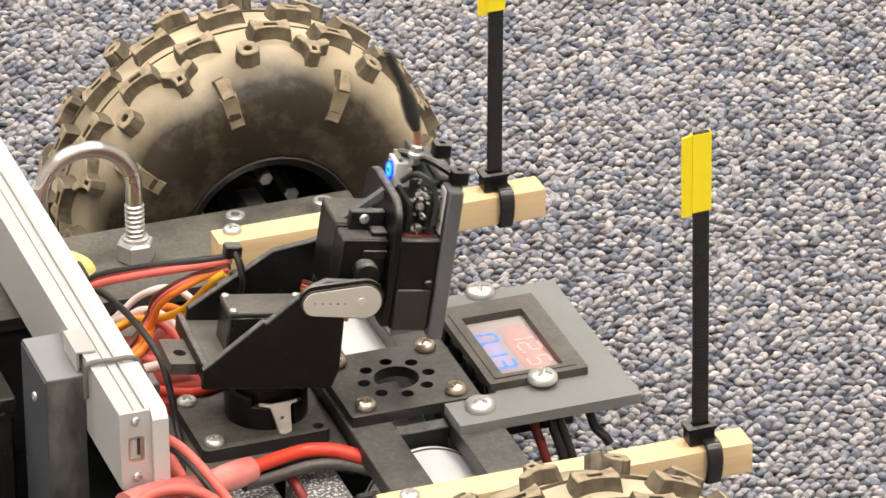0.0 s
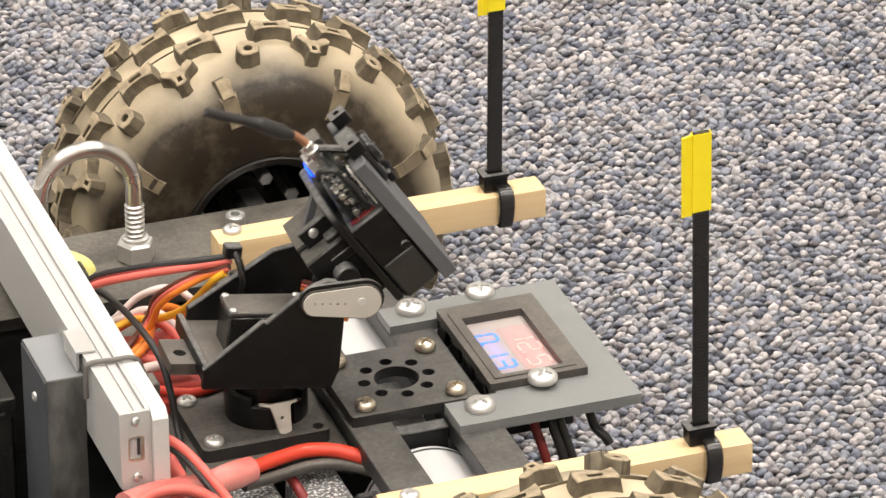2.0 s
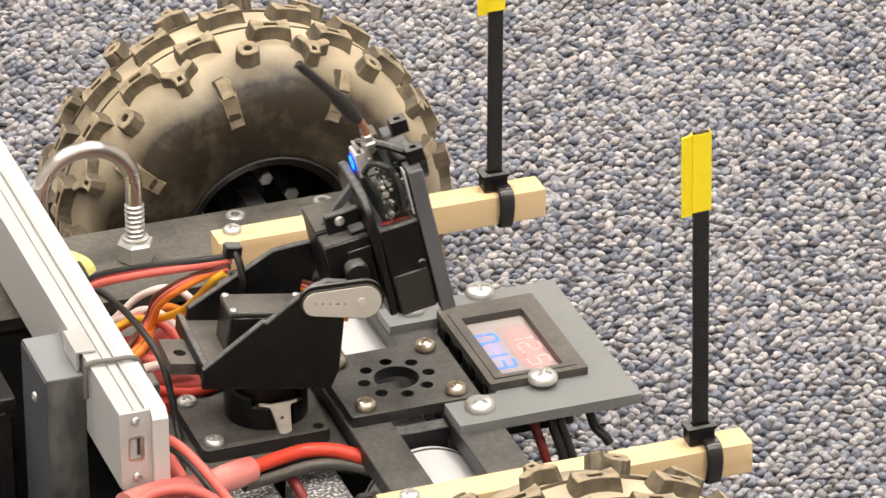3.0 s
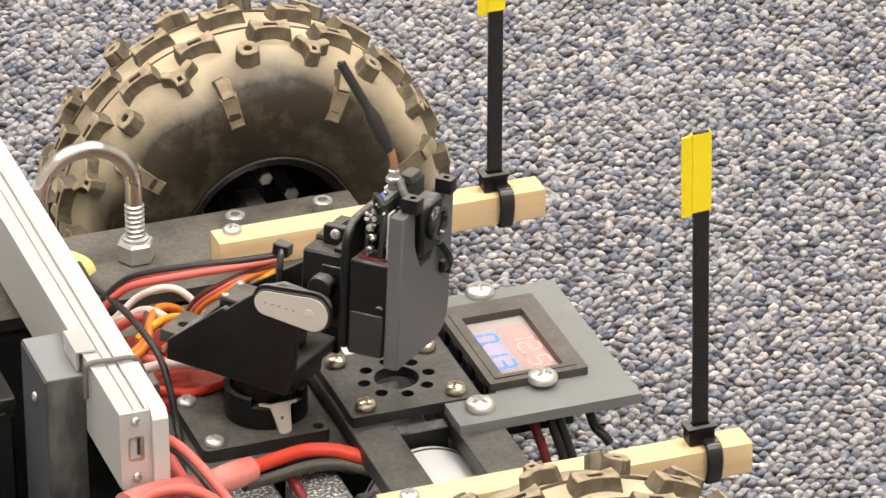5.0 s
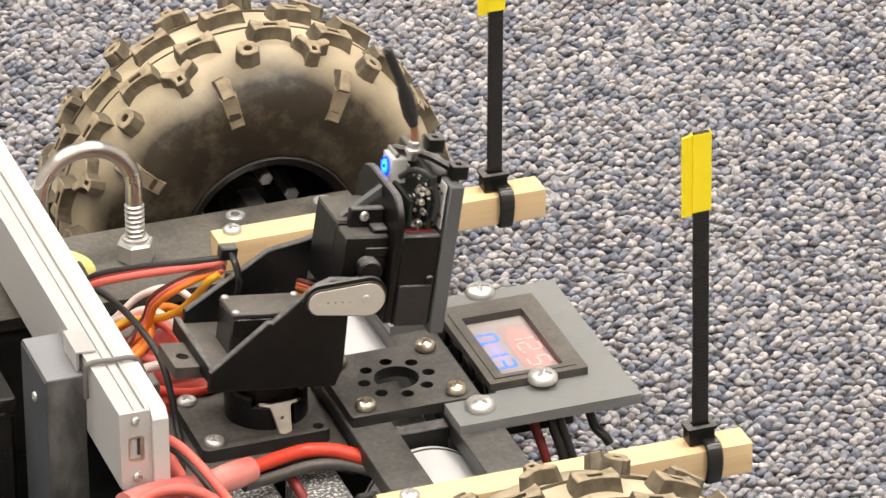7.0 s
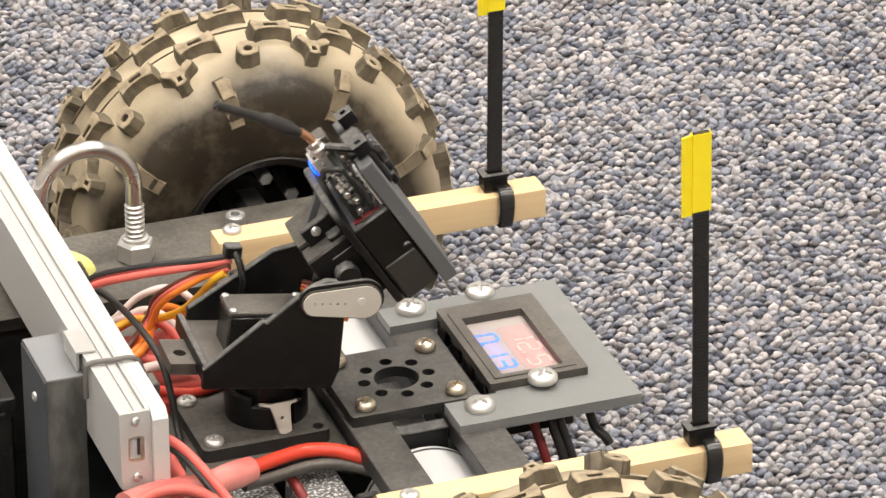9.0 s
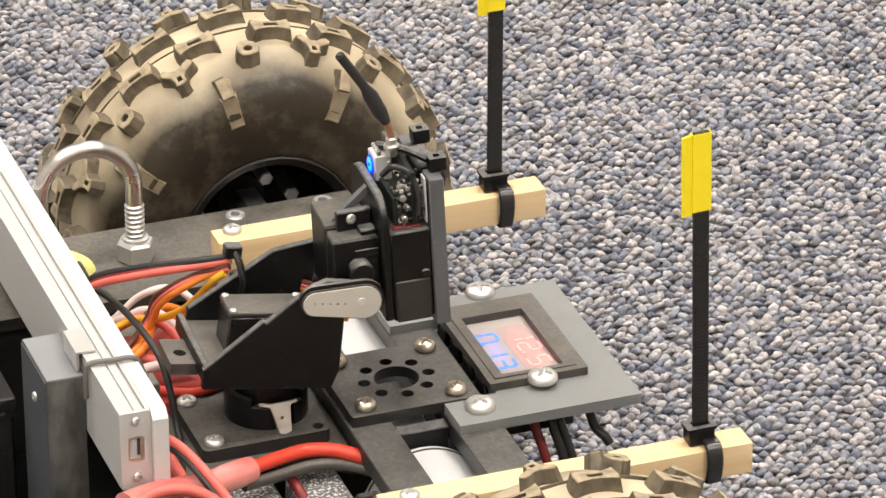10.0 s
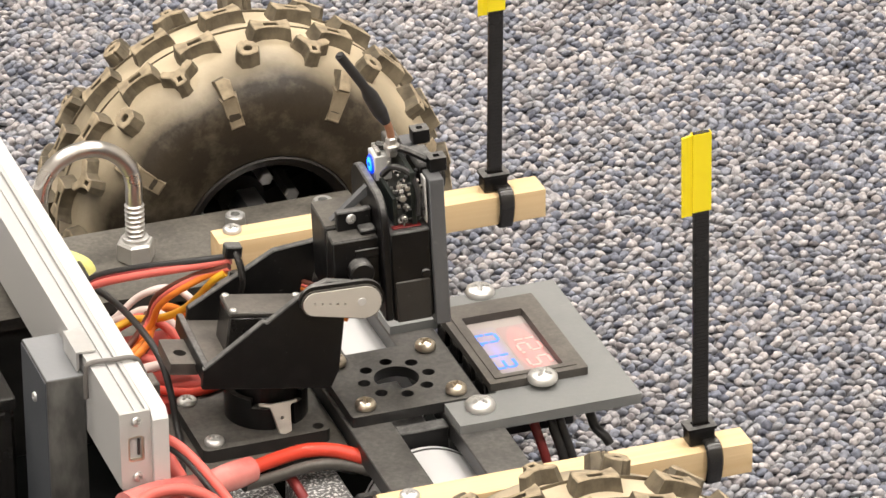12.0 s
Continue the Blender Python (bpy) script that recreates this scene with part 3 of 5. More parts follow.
def wheel(parent, y, inner, phase):
    """inner: +1 or -1, the way the tyre's inside face points along y."""
    w = new("wheel")
    w.parent = parent
    w.matrix_basis = at_mm(WX, y, WZ)
    tagged(w, "knobbly dusty off-road tyre on a black rim")
    bm = B()
    lathe(bm, tyre_profile(), (0, 0, 0), "y", 96)
    for v in bm.verts:
        q = v.co * 0.05
        v.co += v.co.normalized() * 0.5 * noise.noise(q)
    part("tyre", bm, RUBBER, w)
    bm = B()
    f = -inner
    lathe(bm, [(28.1, -22.0 * f), (28.6, -26.6 * f), (28.0, -27.0 * f), (27.6, -26.0 * f), (25.2, -25.2 * f), (24.8, -24.6 * f), (24.6, -12 * f), (24.5, 2 * f), (24.5, 8 * f), (9, 10 * f), (7.5, 4 * f), (0, 4 * f)], (0, 0, 0), "y", 48)
    part("rim", bm, RIMBLACK, w, "brownish black plastic wheel rim")
    bm = B()
    for k in range(6):
        m = Matrix.Rotation(2 * math.pi * k / 6 + 0.2, 4, "Y")
        box(bm, -2.2, 2.2, min(4 * f, 9 * f), max(4 * f, 9 * f), 7, 24.4, 0.5, m=m)
    part("spokes", bm, MATTE, w)
    for turn, far in ((20, 12.6), (69, 13.6), (-83, 18.4), (180, 13.0)):
        a = radians(turn)
        bm = B()
        cyl(bm, (far * math.sin(a), 0, far * math.cos(a)), "y", 2.5, min(-9 * f, 7 * f), max(-9 * f, 7 * f), 0.5, 6)
        part("bolt", bm, STEEL, w, "zinc hex bolt")
    bm = B()
    cyl(bm, (0, 0, 0), "y", 6, min(0, -34 * f), max(0, -34 * f), 0.5, 6)
    part("hub", bm, STEEL, w)
    rows = [("forked", -17.0, 9, -24, 1), ("square", -16.8, 9, -4, 1), ("waisted", -7.5, 18, -14.5, 1), ("waisted", 5.0, 18, -5, -1),
            ("forked", 17.0, 9, -16, -1), ("square", 16.8, 9, 4, -1), ("square", 25.0, 9, -36, -1)]
    pr = tyre_profile()
    for kind, s, n, off, flip in rows:
        rad = max(r for r, h in pr if abs(h - s) < 5.2)
        i = min(range(len(pr) - 1), key=lambda j: abs((pr[j][1] + pr[j + 1][1]) / 2 - s) + (100 if pr[j][0] < 50 else 0))
        (r0, h0), (r1, h1) = pr[i], pr[i + 1]
        rad = r0 + (r1 - r0) * min(1, max(0, (s - h0) / (h1 - h0)))
        slope = math.atan2(r1 - r0, h1 - h0)
        for k in range(n):
            a = radians(off + phase + 360 * k / n) + random.uniform(-0.02, 0.02)
            ob = new("tread_block", BLOCKS[kind])
            ob.parent = w
            m = Matrix.Rotation(a, 4, "Y") @ Matrix.Translation((0, s * MM, rad * MM)) @ Matrix.Rotation(slope, 4, "X")
            ob.matrix_basis = m @ Matrix.Rotation((0 if flip > 0 else math.pi) + random.uniform(-0.12, 0.12), 4, "Z")
    for side in (-1, 1):
        for k in range(9):
            a = radians(-14 + phase + 40 * k)
            for s, r, tilt, kind, size in ((28.4, 55.6, 56, "bar", (1, 0.85, 0.6, 1)), (30.9, 48.8, 80, "paddle", (1.05, 0.92, 0.34, 1))):
                ob = new("side_lug", BLOCKS[kind])
                ob.parent = w
                m = Matrix.Rotation(a, 4, "Y") @ Matrix.Translation((0, side * (s - 2.6) * MM, r * MM)) @ Matrix.Rotation(radians(-side * tilt), 4, "X")
                ob.matrix_basis = m @ Matrix.Diagonal(size)
    bm = B()
    for at in (-1.6, 11.2):
        lathe(bm, [(60.4, at), (61.9 - 0.004 * at * at, at), (61.9 - 0.004 * at * at, at + 0.35), (60.4, at + 0.35)], (0, 0, 0), "y", 120, close=True)
    part("mould_seam", bm, SIDERUB, w, "thin dark mould seam round the tread")
    return w


# ---- the rover's chassis ----
def rover():
    r = thing("rover", "four-wheeled robot rover with black sheet chassis and knobbly tyres", "robot")
    # side plates that carry the wheels
    far = [(-110, 78), (26, 78), (26, 122), (-110, 122)]
    one("side_plate", prism, DUSTED, r, far, "z", -7.3, -3.4, holes=[ring_pts((-49, 103), 3), ring_pts((-14, 112), 2)], label="dusty black side plate", smooth=False)
    one("side_plate", prism, DUSTED, r, [(x, 15.2 - y) for x, y in far], "z", -7.3, -3.4, holes=[ring_pts((-49, -88), 3)], label="dusty black side plate", smooth=False)
    for y0, y1 in ((80, 84), (-69, -65)):
        one("side_wall", box, DARK, r, -110, 26, y0, y1, -52, -7.4, 0.4, smooth=False)
    for x0, x1 in ((-20.3, -7.6), (8.0, 21.8)):
        one("cross_bar", box, BAR, r, x0, x1, -78, 92, -9.2, -3.35, 0.35, label="worn black anodised cross bar")
    # hub plate with its ring of holes
    hole = [ring_pts((0, 0), 6.6, 36)] + [ring_pts((9.78 * math.cos(math.pi * k / 4), 9.78 * math.sin(math.pi * k / 4)), 1.9, 14) for k in range(8)]
    one("hub_plate", prism, BAR, r, rounded(-19.3, 19.3, -18.0, 17.6, (1, 1, 1, 1), 3), "z", -3.3, 0.0, holes=hole, label="black plate with a ring of holes")
    for x in (-14, 13.4):
        for y in (-13.7, 13.1):
            screw(SCREW_NICKEL, r, at_mm(x, y, 0.4, 0, 0, random.uniform(0, 90)))
    one("motor_block", box, BLACK, r, -7.4, 7.8, -24, -19, -24, -4.4, 0.5)
    one("motor_block", box, BLACK, r, -7.4, 7.8, -19, 22, -30, -14, 0.5)
    # gearmotors below the bars
    for y0, y1 in ((-66, -25), (24, 78)):
        bm = B()
        lathe(bm, [(0, y0), (17.4, y0), (18.4, y0 + 1), (18.4, y1 - 1), (17.4, y1), (0, y1)], (-1.5, 0, -27), "y", 48)
        mo = part("motor", bm, MOTOR, r, "white cylindrical gearmotor can")
        for yy in ((y0 + 1.2, y0 + 1.8), (y1 - 3, y1 - 2.4)):
            bm = B()
            lathe(bm, [(18.3, yy[0]), (18.62, yy[0]), (18.62, yy[1]), (18.3, yy[1])], (-1.5, 0, -27), "y", 48, close=True)
            part("seam", bm, WBLACK, mo)
    # deck under the pan and tilt head
    one("deck", box, DUSTED, r, -79, -20.6, -19, 77.5, -11.5, -8.3, 0.3, label="dusty dark deck sheet", smooth=False)
    one("belly_tray", box, MATTE, r, -190, 48, -64, 160, -56, -52, 0.4, smooth=False)
    one("red_board", prism, mat("red_circuit_board", (0.46, 0.055, 0.04), 0.4, second=(0.32, 0.035, 0.03), scale=80, amount=0.6), r,
        rounded(-78, -42, 16, 58, (1, 1, 1, 1), 2), "z", -8.2, -4.5, label="dark red circuit board")
    for x, y in ((-14, 110.5), (14.1, 110.5)):
        socket_bolt(r, x, y, -3.4)
    wheel(r, 159, -1, 0.0)
    wheel(r, -144.5, 1, 9.0)
    return r


# ---- wooden feelers with their cable-tie markers ----
def wooden_rail(y0, y1, x0, x1, screw_at):
    w = thing("wooden_rail", "square pale pine stick screwed along the rover's side", "stick", "wooden rails")
    bm = B()
    box(bm, x0, x1, y0, y1, -3.3, 6.2, 0.35, 2)
    st = part("stick", bm, WOOD, w)
    screw(SCREW_SMALL, w, at_mm(*screw_at, 6.2, 0, 0, 30))
    return w


def tie_marker(x, y, top, flag0, flag1, lean):
    t = thing("cable_tie_marker", "upright black cable tie with yellow tape flag on a stick", "cable tie", "cable tie markers",
              at_mm(x, y, 6.2, 0, lean, 0))
    one("head", box, BLACK, t, -4.2, 3.6, -2.6, 2.6, 0.2, 5.2, 0.5)
    one("head_rim", prism, BLACK, t, rounded(-4.7, 4.1, -3.0, 3.0, (.5, .5, .5, .5), 2), "z", 5.0, 5.9, holes=[rounded(-2.6, 2.6, -1.4, 1.4, (.3, .3, .3, .3), 2)])
    bm = B()
    box(bm, -2.35, 2.35, -0.55, 0.55, 2, flag1 - 5.9, 0.2)
    n = int((flag0 - 14) / 1.15)
    for k in range(n):
        z = 8 + k * 1.15
        box(bm, -1.75, 1.75, -0.68, -0.5, z, z + 0.6, 0)
    part("strap", bm, GLOSSY, t, "finely ribbed black nylon strap", smooth=False)
    # band round the stick: it springs out of the head, bows over the edge and hugs the faces
    h = 5.0
    loop = [(-h, 0.9), (-1.0, 1.0), (2.2, 1.7), (h + 0.4, 1.3), (h + 1.9, -0.6), (h + 2.3, -3.2), (h + 1.9, -6.4), (h + 0.9, -9.4), (h - 0.6, -10.5), (-h + 0.6, -10.5), (-h - 0.8, -9.4), (-h - 1.0, -4.5), (-h - 0.8, -0.4)]
    bm = B()
    path = smooth_path([(0, -a, c) for a, c in loop] + [(0, h, 0.9)], 4)
    rings = []
    for i, q in enumerate(path):
        d = (path[min(i + 1, len(path) - 1)] - path[max(i - 1, 0)]).normalized()
        nrm = Vector((0, d.z, -d.y))
        rings.append([bm.verts.new(q + Vector((x, 0, 0)) + nrm * k) for x, k in ((-0.7, 0.0), (-0.2, 0.6), (1.8, 0.72), (3.7, 0.6), (4.2, 0.0), (3.7, -0.45), (-0.2, -0.45))])
    for r0, r1 in zip(rings, rings[1:]):
        for k in range(7):
            bm.faces.new((r0[k], r0[(k + 1) % 7], r1[(k + 1) % 7], r1[k]))
    part("band", bm, GLOSSY, t, "glossy black strap wound round the stick")
    # tape wrapped once round the strap's end, its two ends stuck together as a wing
    z0, z1 = flag0 - 6.2, flag1 - 6.2
    outer = [(-2.75, -0.95), (2.75, -0.85), (2.85, 0.85), (-2.7, 1.0)]
    bm = B()
    prism(bm, outer, "z", z0, z1, holes=[[(a * 0.95, c * 0.8) for a, c in outer]])
    part("flag", bm, TAPE, t, "folded yellow tape flag", smooth=False)
    bm = B()
    prism(bm, [(-2.7, -0.3), (-2.7, 0.4), (-4.2, 0.5), (-5.7, 0.2), (-5.7, -0.4), (-4.2, -0.1)], "z", z0 - 1.2, z1 - 0.3)
    for v in bm.verts:
        if v.co.z > z1 - 1.0 and v.co.x < -4:
            v.co.z -= 0.5
    part("flag_wing", bm, TAPE, t, smooth=False)
    return t


# ---- volt and ammeter on its bracket ----
def meter():
    br = thing("meter_bracket", "grey plastic forked bracket plate holding a panel meter", "bracket")
    out = [(8.35, -31.7), (63.4, -31.7), (63.4, 41.3), (8.35, 41.3), (8.35, 30.2), (24.5, 30.2), (24.5, -17.1), (8.35, -17.1)]
    bm = B()
    prism(bm, out, "z", -3.9, -0.65, holes=[[(26, -13.5), (50, -13.5), (50, 30), (26, 30)]])
    part("plate", bm, GREY, br, smooth=False)
    for x, y, z in ((17.3, 37.6, -0.65), (40.0, 40.2, -0.65), (17.2, -23.5, -0.65), (38.6, -17.0, 0.9)):
        screw(SCREW_BIG, br, at_mm(x, y, z, 0, 0, random.uniform(0, 90)))
    one("screw_shank", cyl, STEEL, br, (38.6, -17.0, 0), "z", 1.5, -3, 1.2, 0.1, 12)
    p = thing("panel_meter", "black-framed digital panel meter with red and blue digits, lit", "meter")
    x0, x1, y0, y1 = 23.0, 53.0, -16.2, 31.2
    one("bezel", prism, BEZEL, p, rounded(x0, x1, y0, y1, (.6, .6, .6, .6), 2), "z", -0.6, 1.9, holes=[rounded(28.0, 46.7, -12.2, 22.8, (.4, .4, .4, .4), 2)], label="worn black plastic bezel")
    one("inner_frame", prism, BEZEL, p, rounded(25.2, 50.4, -14.0, 27.2, (.4, .4, .4, .4), 2), "z", 1.9, 2.25, holes=[rounded(28.0, 46.7, -12.2, 22.8, (.4, .4, .4, .4), 2)])
    one("window", box, GLASS, p, 27.9, 46.8, -12.3, 22.9, -2.0, -0.2, 0, label="smoked display window", smooth=False)
    one("case", box, BLACK, p, 24.7, 49.8, -13.4, 29.2, -18, -0.7, 0.4)
    for k in range(4):
        one("clip", box, GLOSSY, p, 22.9, 24.6, -10 + k * 11, -3 + k * 11, -6.5, -1.0, 0.3)
    # Glowing panes stand in for the haze that the digits spread.
    one("red_haze", prism, REDHAZE, p, rounded(36.6, 46.6, -12.0, 18.0, (1, 1, 1, 1), 3), "z", -0.19, -0.16, smooth=False)
    one("blue_haze", prism, BLUEHAZE, p, rounded(28.2, 36.5, -9.0, 19.0, (1, 1, 1, 1), 3), "z", -0.19, -0.16, smooth=False)
    seg_for = {"0": "abcdef", "1": "bc", "2": "abged", "5": "afgcd", "3": "abgcd"}

    def digit(ch, cx, cy, w, h, material):
        """Seven-bar digit: it reads along -y with its top towards +x."""
        t = 0.8
        spots = {"a": (h / 2, 0, 1), "g": (0, 0, 1), "d": (-h / 2, 0, 1), "b": (h / 4, -w / 2, 0), "f": (h / 4, w / 2, 0), "c": (-h / 4, -w / 2, 0), "e": (-h / 4, w / 2, 0)}
        for s in seg_for[ch]:
            dx, dy, across = spots[s]
            bm = B()
            if across:
                box(bm, cx + dx - t / 2, cx + dx + t / 2, cy + dy - w / 2 + 0.45, cy + dy + w / 2 - 0.45, -0.15, -0.08, 0)
            else:
                box(bm, cx + dx - h / 4 + 0.3, cx + dx + h / 4 - 0.3, cy + dy - t / 2, cy + dy + t / 2, -0.15, -0.08, 0)
            part("segment", bm, material, p, smooth=False)
    for ch, cy in (("1", 11.6), ("2", 4.6), ("5", -4.0)):
        digit(ch, 42.4, cy, 4.6, 6.4, LEDRED)
    for ch, cy in (("0", 12.9), ("1", 4.6), ("3", -2.8)):
        digit(ch, 32.2, cy, 4.6, 6.2, LEDBLUE)
    for mx, my, mt in ((38.9, 0.2, LEDRED), (28.9, 8.6, LEDBLUE)):
        one("decimal_point", box, mt, p, mx, mx + 1, my, my + 1, 0.35, 0.45, 0, smooth=False)
    one("unit_mark", box, WHITE, p, 29.6, 33.0, -10.4, -9.0, -0.15, -0.08, 0, smooth=False)
    # leads that hang below the plate
    for k, (x, y, m) in enumerate(((36, -20, MAROON), (41, -21, WBLACK), (43.5, -21, WBLACK), (53, -22, WBLACK))):
        one("lead", tube, m, p, [(x - 3, y + 16, -13), (x - 1, y + 4, -11), (x, y, -15), (x + 2, y - 3, -24 if k < 3 else -17), (x + 3, y - 4, -36 if k < 3 else -19)], 1.45)


# ---- white controller bar, shield, clamp block ----
def controller_bar():
    c = thing("controller_bar", "long white aluminium box with a small port in its end", "controller box")
    prof = [(-93.0, 2), (-84.1, 2), (-84.1, 26), (-85.2, 26), (-85.2, 24.8), (-86.1, 24.8), (-86.1, 26), (-88.3, 26), (-88.3, 25.3), (-88.9, 25.3), (-88.9, 26), (-93.0, 26)]
    one("body", prism, ALU, c, prof, "y", -36.0, 150, label="white anodised aluminium body", smooth=False)
    end = one("end_cap", prism, ALUDULL, c, rounded(-93.0, -84.1, 2, 26, (.5, .5, .5, .5), 2), "y", -37.2, -36.0, holes=[rounded(-90.8, -86.2, 10.4, 18.4, (1.0, 1.0, 1.0, 1.0), 3)], label="dull grey end cap")
    one("port", prism, NICKEL, end, rounded(-90.7, -86.3, 10.5, 18.3, (.9, .9, .9, .9), 3), "y", -37.1, -35.2, holes=[rounded(-90.3, -86.7, 10.9, 17.9, (.7, .7, .7, .7), 3)], label="silver socket")
    one("port_tongue", box, CHIP, end, -87.9, -87.2, -36.6, -32.6, 12, 17, 0.1)
    one("port_back", box, CHIP, end, -90.6, -86.4, -35.1, -33.6, 10.6, 18.2, 0)
    for z in (23.2, 5.6):
        screw(SCREW_TINY, end, at_mm(-88.4, -37.2, z, 90, 0, 20))
    sh = thing("shield_sheet", "white plastic sheet standing against the controller box", "plastic sheet")
    one("sheet", prism, WHITE, sh, [(-37.0, 0), (-39.0, 2.5), (-39.0, 23.5), (-36.5, 26), (150, 26), (150, 0)], "x", -84.0, -79.5, smooth=False)
    bd = thing("wire_band", "thin grey wire looped round the white controller box", "wire")
    one("loop", tube, mat("grey_wire", (0.13, 0.12, 0.11), 0.5), bd, [(-76.5, -9, 17), (-78.0, -9, 22.5), (-80.5, -9.2, 27.0), (-87, -8.5, 27.1), (-93, -8, 26.9), (-94.2, -8, 24), (-94.4, -8, 16)], 0.75)
    one("plug", box, BEZEL, bd, -79.2, -74.0, -12.5, -5.5, 14.5, 19.5, 0.6, label="small grey plug on the wire")
    br = thing("steel_clip", "small bent steel clip on the white controller box", "clip")
    one("clip", prism, STEEL, br, [(-95.0, 21), (-94.2, 21), (-94.2, 26.3), (-89.2, 26.3), (-89.2, 27.0), (-95.0, 27.0)], "y", -1.0, 12.5, smooth=False)
    g = thing("clamp_block", "thick grey plastic block with rough sawn faces", "block")
    bm = B()
    box(bm, -104.3, -93.2, -2.4, 23.8, -52, 20, 0.3, 2)
    part("body", bm, SAWN, g, smooth=False)
    # Thin skins give the block a pale grey top and darker blue-grey side.
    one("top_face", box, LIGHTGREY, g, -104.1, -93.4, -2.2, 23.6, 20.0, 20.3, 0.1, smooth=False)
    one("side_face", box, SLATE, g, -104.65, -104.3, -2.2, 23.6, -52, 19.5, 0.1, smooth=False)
    screw(SCREW_TINY, g, at_mm(-104.65, 9, 9.5, 0, -90, 0))
    b = thing("battery_box", "glossy black plastic battery box", "battery box")
    one("case", box, GLOSSY, b, -175, -107, 25, 150, -52, -3, 3, seg=3)
    one("lid", box, GLOSSY, b, -176, -106.4, 24.4, 151, -2.9, 1, 1.5, seg=2)
    one("strap", box, MATTE, b, -176.6, -106.1, 52, 70, -40, 1.5, 0.6)


def u_bolt():
    u = thing("u_bolt", "chromed steel U-bolt with hex nuts through the side plate", "bolt")
    cx, y, r, top = -62.7, 101.5, 14.5, 21.6
    pts = [(cx + r, y, -14), (cx + r, y, 0), (cx + r, y, top - 4)]
    pts += [(cx + r * math.cos(a), y, top + r * math.sin(a)) for a in np.linspace(0.05, math.pi - 0.05, 9)]
    pts += [(cx - r, y, top - 4), (cx - r, y, 0), (cx - r, y, -14)]
    one("rod", tube, CHROME, u, pts, 2.55, 16, 6)
    for s in (1, -1):
        bm = B()
        for k in range(7):
            z = 4.6 + k * 1.6
            lathe(bm, [(2.5, z), (3.05, z + 0.45), (3.05, z + 0.75), (2.5, z + 1.3)], (cx + s * r, y, 0), "z", 20)
        part("thread", bm, STEEL, u)
        bm = B()
        lathe(bm, [(0, -3.3), (5.4, -3.3), (5.9, -2.8), (5.9, 2.4), (5.2, 3.1), (2.7, 3.1)], (cx + s * r, y, 0), "z", 6)
        part("nut", bm, STEEL, u, "zinc hex nut", smooth=False)
        bm = B()
        lathe(bm, [(0, 3.0), (4.0, 3.0), (4.0, 4.2), (2.6, 4.6)], (cx + s * r, y, 0), "z", 24)
        part("nut_collar", bm, STEEL, u)


